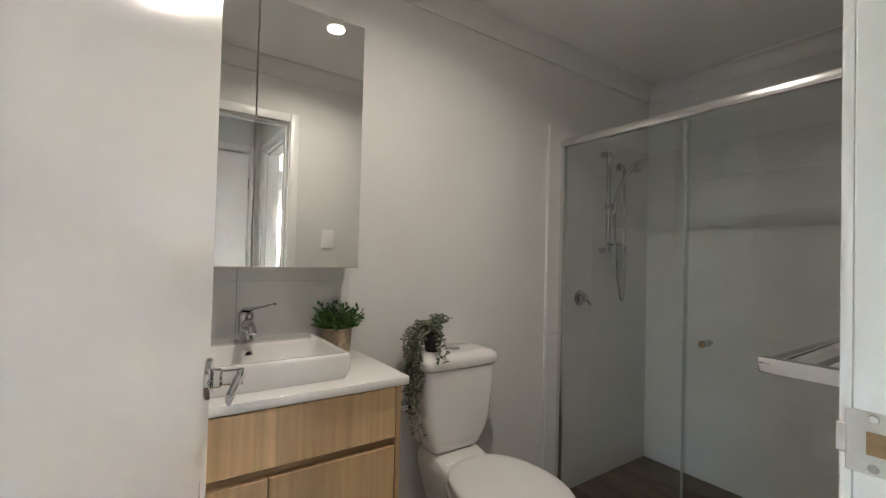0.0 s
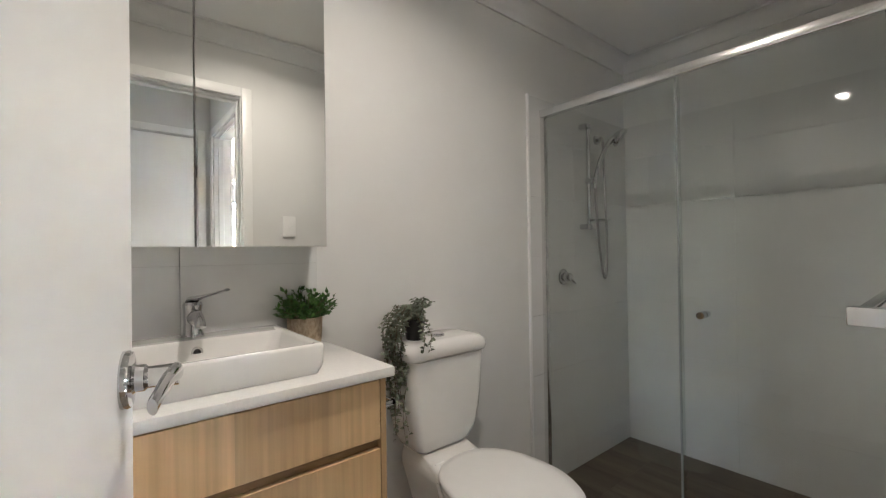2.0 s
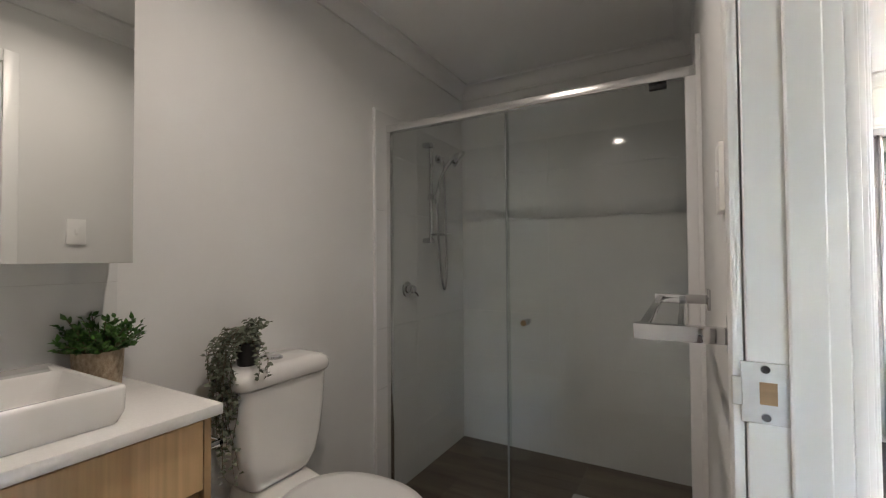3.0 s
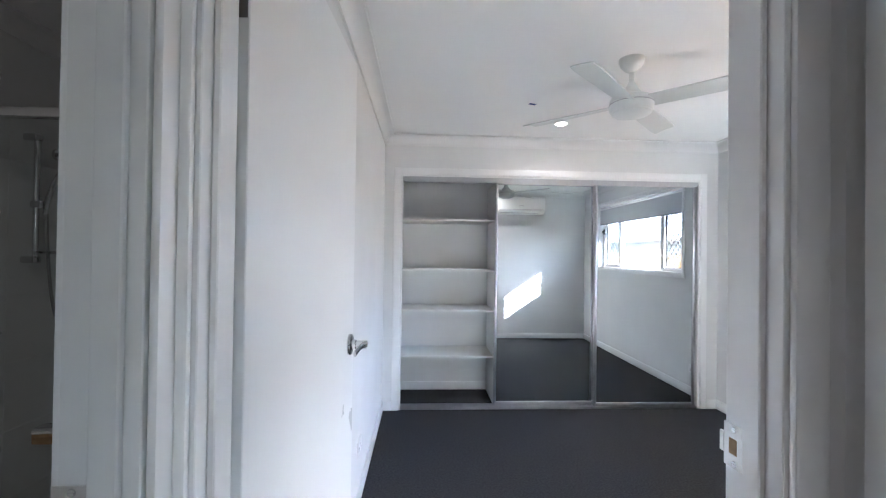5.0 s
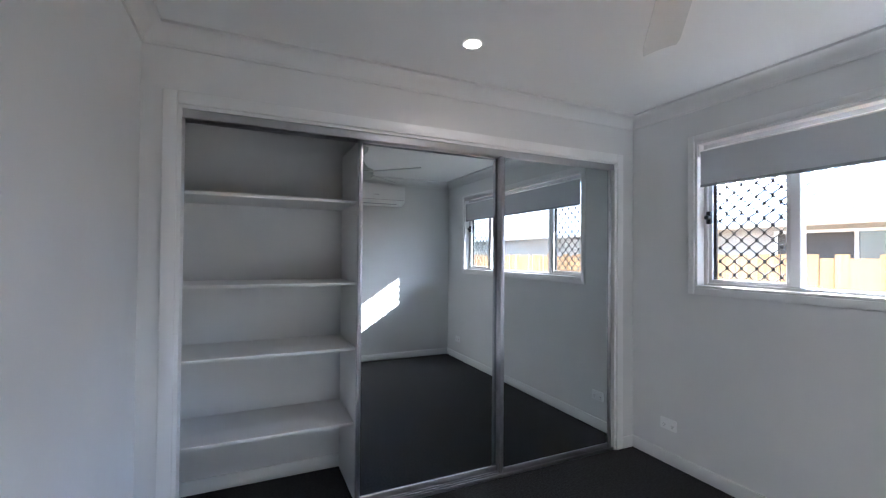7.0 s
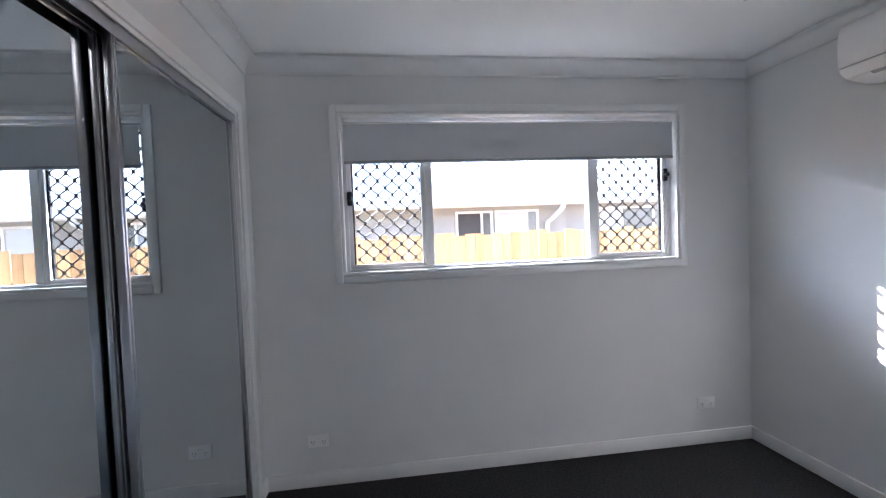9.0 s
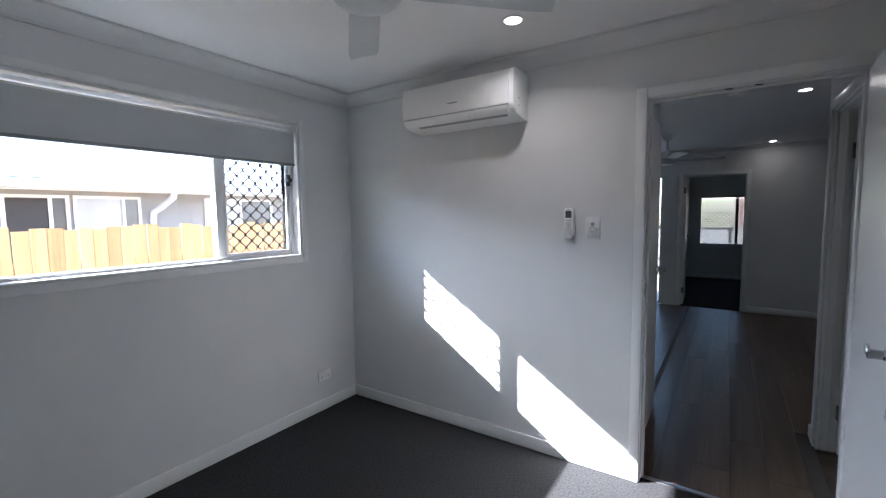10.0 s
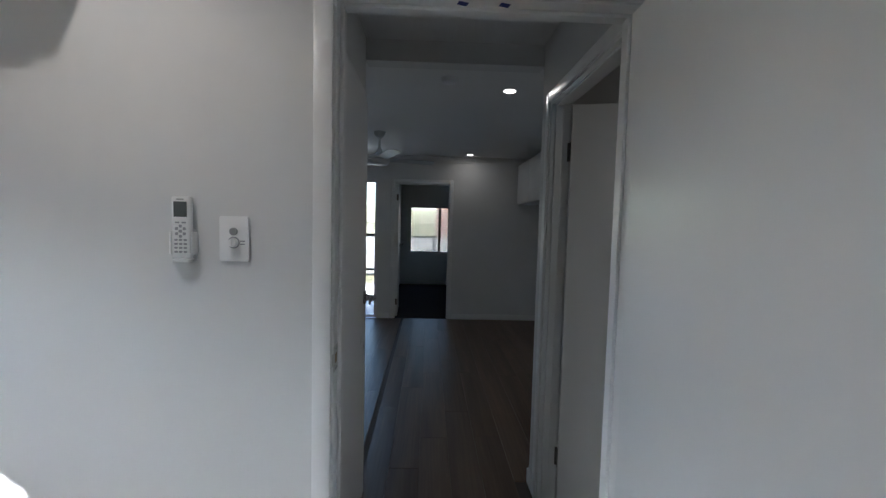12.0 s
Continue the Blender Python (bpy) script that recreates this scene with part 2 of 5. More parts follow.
def sweep(bm, pts, rx, ry=None, seg=12, up=(0, 0, 1), caps=True):
    """A tube along points; rx and ry may be lists, one radius a point."""
    pts = [Vector(p) for p in pts]
    n = len(pts)
    rx = rx if isinstance(rx, (list, tuple)) else [rx] * n
    ry = rx if ry is None else ry if isinstance(ry, (list, tuple)) else [ry] * n
    rings = []
    for i, p in enumerate(pts):
        t = (pts[min(i + 1, n - 1)] - pts[max(i - 1, 0)]).normalized()
        s = t.cross(Vector(up))
        s = s.normalized() if s.length > 1e-4 else t.orthogonal().normalized()
        u = s.cross(t)
        rings.append([bm.verts.new(p + s * rx[i] * math.cos(a) + u * ry[i] * math.sin(a)) for a in (2 * math.pi * k / seg for k in range(seg))])
    for a, b in zip(rings, rings[1:]):
        for k in range(seg):
            bm.faces.new((a[k], a[(k + 1) % seg], b[(k + 1) % seg], b[k]))
    if caps:
        bm.faces.new(rings[0][::-1])
        bm.faces.new(rings[-1])
    return bm


def lathe(bm, profile, centre=(0, 0, 0), seg=32, m=None):
    """Turn a profile of (radius, height) about an upright axis, or about the z axis of m."""
    m = m or Matrix.Translation(centre)
    rings = [[bm.verts.new(m @ Vector((r * math.cos(2 * math.pi * k / seg), r * math.sin(2 * math.pi * k / seg), z))) for k in range(seg)] for r, z in profile]
    for a, b in zip(rings, rings[1:]):
        for k in range(seg):
            bm.faces.new((a[k], a[(k + 1) % seg], b[(k + 1) % seg], b[k]))
    bm.faces.new(rings[0][::-1])
    bm.faces.new(rings[-1])
    return bm


def extrude_outline(bm, outline, z0, z1, r=0.0, seg=2, m=None):
    """A slab with the given (x, y) outline, its rim rounded by r."""
    m = m or Matrix()
    lo = [bm.verts.new(m @ Vector((x, y, z0))) for x, y in outline]
    hi = [bm.verts.new(m @ Vector((x, y, z1))) for x, y in outline]
    n = len(lo)
    bm.faces.new(lo[::-1])
    top = bm.faces.new(hi)
    for k in range(n):
        bm.faces.new((lo[k], lo[(k + 1) % n], hi[(k + 1) % n], hi[k]))
    if r:
        bmesh.ops.bevel(bm, geom=list(top.edges), offset=r, segments=seg, affect="EDGES", profile=0.5)
    return bm


BASE = {}


def thing(name, at, label, category, group="", kind=""):
    ob = new(name)
    ob.empty_display_size = 0.1
    m = at if isinstance(at, Matrix) else Matrix.Translation(at)
    ob.matrix_basis = m
    BASE[ob] = m
    return tagged(ob, label, category, group, kind)


def mesh_of(name, bm, material, angle=35):
    me = bpy.data.meshes.new(name)
    bmesh.ops.recalc_face_normals(bm, faces=bm.faces)
    bm.to_mesh(me)
    bm.free()
    me.materials.append(material)
    me.polygons.foreach_set("use_smooth", [True] * len(me.polygons))
    me.set_sharp_from_angle(angle=radians(angle))
    return me


def part(name, bm, material, parent, label="", local=False, angle=35):
    """One mesh under a thing or a part; built in world metres unless local."""
    ob = new(name, mesh_of(name, bm, material, angle))
    ob.parent = parent
    if parent in BASE and not local:
        ob.matrix_parent_inverse = BASE[parent].inverted()
    return tagged(ob, label)


def solid(name, bm, material, label="", category="", kind="structure", angle=35):
    return tagged(new(name, mesh_of(name, bm, material, angle)), label, category, "", kind)


def multi(boxes, r=0.0):
    bm = bmesh.new()
    for b in boxes:
        bx(bm, *b, r=r)
    return bm


# ---- large structure ----
T = 0.11
BX0, BX1, BY0, BY1 = -1.94, -0.535, -1.13, 1.865      # bathroom
RX0, RX1, RY1 = -0.44, 2.575, 3.03                   # bedroom, its door wall at y = 0
HX1, HY0 = 0.503, -1.12                              # hall
LX0, LX1, LY0 = -1.75, 3.3, -5.10                    # living room
FX0, FX1, FY0 = -1.2, 0.80, -8.60                     # far bedroom
OUT = 2.72                                           # outer face of the window wall
WY0, WY1, WZ0, WZ1 = 0.48, 2.55, 1.19, 2.108         # bedroom window opening

solid("ground", box(-400, 400, -400, 400, -0.60, -0.30), M_GRASS, "unseen lawn ground, lightened to bounce daylight indoors", "ground")
solid("floor_slab", multi([(-2.2, 3.41, -8.8, 3.8, -0.30, -0.045)]), M_GROUT, "concrete floor slab under the rooms", "floor")
solid("floor_bedroom", box(RX0, RX1, -0.055, 3.60, -0.045, 0.0), M_CARPET, "charcoal cut pile carpet floor of the bedroom", "carpet")
solid("floor_far_bedroom", box(FX0, FX1, FY0, LY0 - 0.055, -0.045, 0.0), M_CARPET, "charcoal carpet floor of the far bedroom", "carpet")

solid("wall_west", multi([
    (BX1, RX0, HY0, -0.970, -0.045, CZ), (BX1, RX0, -0.145, 3.71, -0.045, CZ), (BX1, RX0, -0.970, -0.145, 2.065, CZ)]),
    M_WALL, "white painted wall between bathroom, hall and bedroom", "wall")
solid("wall_south", multi([(0.43, OUT, -T, 0, -0.045, CZ), (RX0, 0.43, -T, 0, 2.065, CZ), (RX0, -0.425, -T, 0, -0.045, 2.065)]), M_WALL,
      "white painted bedroom wall with the doorway", "wall")
solid("wall_north", multi([(RX0, -0.30, RY1, RY1 + T, -0.045, CZ), (2.41, RX1, RY1, RY1 + T, -0.045, CZ), (-0.30, 2.41, RY1, RY1 + T, 2.06, CZ)]),
      M_WALL, "white painted wall around the wardrobe opening", "wall")
solid("wall_closet_back", box(RX0, RX1, 3.60, 3.71, -0.045, CZ), M_WALL, "white wall at the back of the wardrobe", "wall")
solid("wall_east", multi([(RX1, OUT, 0, WY0, -0.30, CZ), (RX1, OUT, WY1, 3.71, -0.30, CZ), (RX1, OUT, WY0, WY1, -0.30, WZ0), (RX1, OUT, WY0, WY1, WZ1, CZ)]),
      M_WALL, "white painted bedroom wall with a wide window", "wall")
solid("wall_bathroom_west", box(BX0 - T, BX0, BY0 - T, BY1 + T, -0.30, CZ), M_WALL, "white painted wall behind vanity and toilet", "wall")
solid("wall_bathroom_north", box(BX0, BX1, BY1, BY1 + T, -0.30, CZ), M_WALL, "white wall behind the shower", "wall")
solid("wall_bathroom_south", box(BX0, BX1, BY0 - T, BY0, -0.30, CZ), M_WALL, "white painted bathroom end wall", "wall")
solid("wall_hall_east", multi([(HX1, HX1 + T, -0.185, -T, -0.045, CZ), (HX1, HX1 + T, HY0, -1.045, -0.045, CZ), (HX1, HX1 + T, -1.045, -0.185, 2.065, CZ)]),
      M_WALL, "white painted hall wall with a closed door", "wall")
solid("wall_living_north", multi([(HX1 + T, LX1, HY0, HY0 + T, -0.045, CZ)]), M_WALL, "white living room wall", "wall")
solid("hall_cupboard_wall", multi([(1.30, 1.40, HY0 + T, -T, -0.045, CZ)]), M_WALL, "white wall behind the closed hall door", "wall")
solid("bulkhead", box(RX0, HX1, HY0 - 0.10, HY0, 2.285, CZ), M_WALL, "white bulkhead between hall and living room", "bulkhead")
solid("wall_living_west", box(LX0 - T, LX0, LY0 - T, BY0 - T, -0.30, CZ), M_WALL, "white living room wall by the kitchen", "wall")
solid("wall_living_east", box(LX1, LX1 + T, LY0 - T, HY0 + T, -0.30, CZ), M_WALL, "white living room side wall", "wall")
solid("wall_living_south", multi([(LX0, -0.16, LY0 - T, LY0, -0.045, CZ), (0.67, 0.905, LY0 - T, LY0, -0.045, CZ), (2.45, LX1, LY0 - T, LY0, -0.045, CZ),
      (-0.16, 0.67, LY0 - T, LY0, 2.02, CZ), (0.905, 2.45, LY0 - T, LY0, 2.05, CZ)]), M_WALL, "white living room wall with doorway and glass door", "wall")
solid("wall_far_sides", multi([(FX0 - T, FX0, FY0, LY0 - T, -0.30, CZ), (FX1, FX1 + T, FY0, LY0 - T, -0.30, CZ)]), M_WALL, "white side walls of the far bedroom", "wall")
solid("wall_far_south", multi([(FX0 - T, -0.62, FY0 - T, FY0, -0.30, CZ), (0.60, FX1 + T, FY0 - T, FY0, -0.30, CZ), (-0.62, 0.60, FY0 - T, FY0, -0.30, 0.72),
      (-0.62, 0.60, FY0 - T, FY0, 1.80, CZ)]), M_WALL, "white far bedroom wall with a window", "wall")

solid("ceiling_bedroom", box(RX0 - 0.05, OUT, -0.06, 3.71, CZ, CZ + 0.12), M_CEIL, "white plaster ceiling of the bedroom", "ceiling")
solid("ceiling_bathroom", box(BX0 - T, RX0 - 0.05, BY0 - 0.06, 3.71, CZ, CZ + 0.12), M_CEIL, "white plaster ceiling of the bathroom", "ceiling")
solid("ceiling_hall", box(RX0 - 0.05, OUT, HY0 - 0.05, -0.06, CZ, CZ + 0.12), M_CEIL, "white plaster ceiling of the hall", "ceiling")
solid("ceiling_living", multi([(LX0 - T, LX1 + T, LY0 - 0.05, HY0 - 0.05, CZ, CZ + 0.12)]), M_CEIL, "white plaster ceiling of the living room", "ceiling")
solid("ceiling_far", box(FX0 - T, FX1 + T, FY0 - T, LY0 - 0.05, CZ, CZ + 0.12), M_CEIL, "white plaster ceiling of the far bedroom", "ceiling")

# roof edge over the window wall: soffit, fascia and gutter
eave = thing("eave", (OUT, 1.5, 2.3), "white eave with soffit, fascia and gutter above the window", "eave", kind="structure")
part("soffit", box(OUT, 3.50, -6, 6, 2.34, 2.36), M_TRIM, eave)
part("fascia", box(3.50, 3.53, -6, 6, 2.24, 2.42), M_TRIM, eave)
part("gutter", box(3.53, 3.64, -6, 6, 2.27, 2.39, r=0.02), M_FRAME, eave)


def cornice(name, x0, x1, y0, y1, size=0.085):
    bm = bmesh.new()
    prof = [(0.0, size), (0.011, size), (0.012, size - 0.012)] + [(0.010 + (size - 0.020) * (1 - math.cos(a)), 0.010 + (size - 0.018) * (1 - math.sin(a))) for a in (radians(5 + 80 * k / 6) for k in range(7))] + [(size, 0.013), (size, 0.0)]
    rings = [[bm.verts.new(p) for p in ((x0 + d, y0 + d, CZ - h), (x1 - d, y0 + d, CZ - h), (x1 - d, y1 - d, CZ - h), (x0 + d, y1 - d, CZ - h))] for d, h in prof]
    for a, b in zip(rings, rings[1:]):
        for k in range(4):
            bm.faces.new((a[k], a[(k + 1) % 4], b[(k + 1) % 4], b[k]))
    return solid(name, bm, M_CORNICE, "white plaster cove cornice", "cornice", angle=25)


cornice("trim_cornice_bedroom", RX0, RX1, 0, RY1)
cornice("trim_cornice_bathroom", BX0, BX1, BY0, BY1)
cornice("trim_cornice_living", LX0, LX1, LY0, HY0 - 0.10)


def skirting(name, runs, h=0.082, d=0.014):
    """Runs: (axis the wall runs along, from, to, wall face, side the room lies on)."""
    bm = bmesh.new()
    for axis, a, b, face, side in runs:
        o = face + side * d
        lo, hi = min(face, o), max(face, o)
        if axis == "x":
            bx(bm, a, b, lo, hi, 0.0, h, r=0.003)
        else:
            bx(bm, lo, hi, a, b, 0.0, h, r=0.003)
    return solid(name, bm, M_TRIM, "white painted timber skirting board", "skirting board")


skirting("baseboard_bedroom", [("y", 0.02, RY1, RX0, 1), ("y", 0.0, RY1, RX1, -1), ("x", 0.47, RX1 - 0.012, 0.0, 1), ("x", RX0 + 0.012, -0.357, RY1, -1), ("x", 2.467, RX1 - 0.012, RY1, -1)])
skirting("baseboard_closet", [("x", RX0, RX1, 3.60, -1)])
skirting("baseboard_living", [("x", LX0, -0.21, LY0, 1), ("x", 0.72, 0.895, LY0, 1), ("y", HY0, -1.005, RX0, 1), ("x", BX1, RX0, HY0, -1), ("y", HY0, -1.10, HX1, -1)])
skirting("baseboard_far", [("x", FX0, FX1, FY0, 1), ("y", FY0, LY0 - T, FX0, 1)])


def door_frame(name, m, width, height, depth, label, stop=0.5, arch=0.052, sides=(1, 1), strike=None):
    """A lined doorway. Local x across the opening from 0 to width, y through the wall from 0 to depth."""
    f = thing(name, m, label, "door frame", kind="structure")
    for n, b in (("jamb", (-0.02, 0, 0, depth, 0, height + 0.02)), ("jamb", (width, width + 0.02, 0, depth, 0, height + 0.02)), ("head", (0, width, 0, depth, height, height + 0.02))):
        part(n, box(*b, r=0.0015, seg=1), M_TRIM, f, local=True)
    s0, s1 = stop, stop + 0.035
    for b in ((0, 0.011, s0, s1, 0, height), (width - 0.011, width, s0, s1, 0, height), (0.011, width - 0.011, s0, s1, height - 0.011, height)):
        part("door_stop", box(*b, r=0.002, seg=1), M_TRIM, f, local=True)
    for on, y0, y1 in ((sides[0], -0.014, -0.001), (sides[1], depth + 0.001, depth + 0.014)):
        if on:
            for b in ((-0.006 - arch, -0.006, y0, y1, 0, height + 0.006 + arch), (width + 0.006, width + 0.006 + arch, y0, y1, 0, height + 0.006 + arch), (-0.006, width + 0.006, y0, y1, height + 0.006, height + 0.006 + arch)):
                part("architrave", box(*b, r=0.0045), M_TRIM, f, local=True)
    return f


def chrome_strike(parent, x, face, y, z):
    """Strike plate on a jamb whose face looks along local x; face is +1 or -1."""
    p = part("strike_plate", box(x, x + 0.002 * face, y - 0.024, y + 0.024, z - 0.036, z + 0.036, r=0.0008, seg=1), M_STEEL, parent, "satin steel strike plate", local=True)
    lip = 1 if y > 0.05 else -1
    part("strike_lip", box(x - 0.002 * face, x + 0.003 * face, y + lip * 0.0225, y + lip * 0.033, z - 0.017, z + 0.017, r=0.001, seg=1), M_STEEL, p)
    part("latch_hole", box(x + 0.001 * face, x + 0.0027 * face, y - 0.006, y + 0.011, z - 0.013, z + 0.013), M_OAKDK, p, "raw timber latch hole")
    for dz in (-0.028, 0.028):
        bm = bmesh.new()
        cyl(bm, (x + 0.001 * face, y, z + dz), (x + 0.0035 * face, y, z + dz), 0.0055, 0.0045, 14)
        bx(bm, x + 0.0034 * face, x + 0.0038 * face, y - 0.004, y + 0.004, z + dz - 0.0006, z + dz + 0.0006)
        part("screw", bm, M_CHROME, p)


def lever_set(parent, x, z, side, toward):
    """Round rose with a lever. side: +1 or -1, the face of the leaf in local y; toward: direction of the lever along x."""
    y0 = 0.0 if side > 0 else -0.035
    m = Matrix.Translation((x, y0, z)) @ Euler((radians(-90 if side > 0 else 90), 0, 0)).to_matrix().to_4x4()
    rose = part("rose", lathe(bmesh.new(), [(0.035, 0), (0.035, 0.006), (0.033, 0.009), (0.019, 0.0105), (0.0165, 0.013), (0.0165, 0.022), (0.0135, 0.025), (0.0125, 0.030)], m=m), M_CHROME, parent, "round chrome rose", local=True)
    bm = bmesh.new()
    cyl(bm, (x, y0 + side * 0.012, z), (x, y0 + side * 0.058, z), 0.0130, 0.0140)
    pts, rx, ry = [], [], []
    for k in range(13):
        u = k / 12
        pts.append((x + toward * (0.118 * u - 0.012), y0 + side * (0.054 - 0.012 * u * u), z + 0.006 * math.sin(u * 3.0) - 0.022 * max(0, u - 0.55) ** 1.3))
        rx.append(0.008 - 0.003 * u)
        ry.append(0.0125 - 0.003 * u + 0.003 * max(0, u - 0.7))
    sweep(bm, pts, rx, ry, 14)
    part("lever", bm, M_CHROME, parent, "chrome lever handle", local=True)
    return rose


def leaf_door(name, m, width, height, label, levers=True, mirrored=False, thick=0.035, hz=1.06, hinge_z=(0.23, 1.80), hy=0.0):
    """A flush leaf, hinged at local x = 0, from x = 0 to width, y = -thick to 0."""
    d = thing(name, m, label, "door", kind="structure")
    leaf = part("leaf", box(0.003, width, -thick, 0, 0.008, height, r=0.0018, seg=1), M_DOOR, d, local=True)
    if levers:
        lever_set(d, width - 0.06, hz, 1, -1)
        lever_set(d, width - 0.06, hz, -1, -1)
        part("latch_plate", box(width - 0.0005, width + 0.0015, -0.030, -0.005, hz - 0.03, hz + 0.03, r=0.0005, seg=1), M_CHROME, d, "chrome latch plate", local=True)
        part("latch_bolt", box(width, width + 0.010, -0.023, -0.012, hz - 0.009, hz + 0.009, r=0.002), M_HINGE, d, "dark steel latch bolt", local=True)
    for z in hinge_z:
        bm = bmesh.new()
        for k in range(3):
            cyl(bm, (-0.004, hy, z - 0.045 + 0.0305 * k), (-0.004, hy, z - 0.016 + 0.0305 * k), 0.0068, seg=14)
        bx(bm, 0.0005, 0.0026, -0.032, 0.0, z - 0.045, z + 0.045)
        part("hinge", bm, M_HINGE, d, "steel butt hinge, dark reflection in its colour", local=True)
    return d


# bathroom doorway: opening y from -0.950 to -0.165 in the hall wall
bath_frame = door_frame("door_frame_bathroom", pose(BX1, -0.165, 0, 0, 0, -90), 0.785, 2.045, RX0 - BX1, "white painted bathroom door frame with steel strike plate", stop=0.04)
chrome_strike(bath_frame, 0.0, 1, 0.018, 1.055)
leaf_door("door_1", pose(-0.536, -0.945, 0, 0, 0, 168.0), 0.772, 2.035, "white flush bathroom door standing open, chrome lever handles", hz=1.037, hinge_z=(0.25, 1.81))
# bedroom doorway
bed_frame = door_frame("door_frame_bedroom", pose(-0.405, -T, 0), 0.815, 2.045, T, "white painted bedroom door frame with steel strike plate", stop=0.03)
chrome_strike(bed_frame, 0.815, -1, T - 0.018, 1.06)
leaf_door("door_2", pose(-0.430, 0.016, 0, 0, 0, 86.4), 0.805, 2.035, "white flush bedroom door standing wide open, chrome lever handles")
# hall cupboard doorway, closed
door_frame("door_frame_hall", pose(HX1, -1.025, 0, 0, 0, 90) @ Matrix.Diagonal((1, -1, 1, 1)), 0.82, 2.045, T, "white painted hall door frame", stop=0.045, sides=(1, 0))
leaf_door("door_3", pose(HX1 + 0.005, -0.208, 0, 0, 0, -90) @ pose(0, 0, 0), 0.812, 2.035, "white flush hall door, closed, chrome lever handle", hinge_z=(0.23, 1.80))
# far bedroom doorway
door_frame("door_frame_far", pose(-0.14, LY0 - T, 0), 0.79, 2.0, T, "white painted far door frame", stop=0.05)
leaf_door("door_4", pose(0.645, LY0 - T + 0.004, 0, 0, 0, -88), 0.78, 1.99, "white flush far bedroom door standing open")

# lit downlights
def downlight(x, y, group=""):
    d = thing("downlight", (x, y, CZ), "round white recessed ceiling downlight, switched on", "downlight", group)
    part("trim_ring", lathe(bmesh.new(), [(0.047, CZ + 0.002), (0.047, CZ - 0.003), (0.044, CZ - 0.006), (0.040, CZ - 0.006), (0.038, CZ - 0.004)], (x, y, 0)), M_PLASTIC, d)
    part("diffuser", lathe(bmesh.new(), [(0.039, CZ - 0.0045), (0.039, CZ - 0.0075), (0.030, CZ - 0.009)], (x, y, 0)), M_LAMPON, d, "glowing warm white diffuser")
    return d


for p in (BATH_LAMP, *BED_LAMPS, *LIVING_LAMPS):
    downlight(*p)

# ---- bedroom window ----
win = thing("window_1", (2.65, 1.5, WZ0), "wide white aluminium window with two sliding sashes", "window", kind="structure")
IX0, IX1 = RX1 - 0.001, 2.64
for b in ((IX0, IX1, WY0, WY0 + 0.014, WZ0 + 0.014, WZ1 - 0.014), (IX0, IX1, WY1 - 0.014, WY1, WZ0 + 0.014, WZ1 - 0.014), (IX0, IX1, WY0, WY1, WZ1 - 0.014, WZ1), (IX0 - 0.004, IX1, WY0, WY1, WZ0, WZ0 + 0.014)):
    part("reveal", box(*b, r=0.0015, seg=1), M_TRIM, win)
A = 0.043
for b in ((WY0 - A, WY0 - 0.002, WZ0 - A, WZ1 + A), (WY1 + 0.002, WY1 + A, WZ0 - A, WZ1 + A), (WY0 - 0.002, WY1 + 0.002, WZ1 + 0.002, WZ1 + A), (WY0 - 0.002, WY1 + 0.002, WZ0 - A, WZ0 - 0.002)):
    part("architrave", box(RX1 - 0.013, RX1 - 0.001, b[0], b[1], b[2], b[3], r=0.004), M_TRIM, win)
F0, F1 = 2.641, 2.705
gy0, gy1, gz0, gz1 = WY0 + 0.001, WY1 - 0.001, WZ0 + 0.001, WZ1 - 0.001
for b in ((gy0, gy0 + 0.035, gz0, gz1), (gy1 - 0.035, gy1, gz0, gz1), (gy0 + 0.035, gy1 - 0.035, gz1 - 0.035, gz1), (gy0 + 0.035, gy1 - 0.035, gz0, gz0 + 0.030)):
    part("window_frame", box(F0, F1, *b, r=0.003, seg=1), M_FRAME, win)
MULL = ((0.995, 1.040), (2.02, 2.066))
for y0, y1 in MULL:
    part("mullion", box(F0 + 0.004, F1 - 0.002, y0, y1, gz0 + 0.030, gz1 - 0.035, r=0.003, seg=1), M_FRAME, win)
lo, hi = gz0 + 0.030, gz1 - 0.035
p = part("pane", box(2.668, 2.674, MULL[0][1], MULL[1][0], lo, hi), M_GLASS, win, "clear fixed glass pane")
p.visible_shadow = False
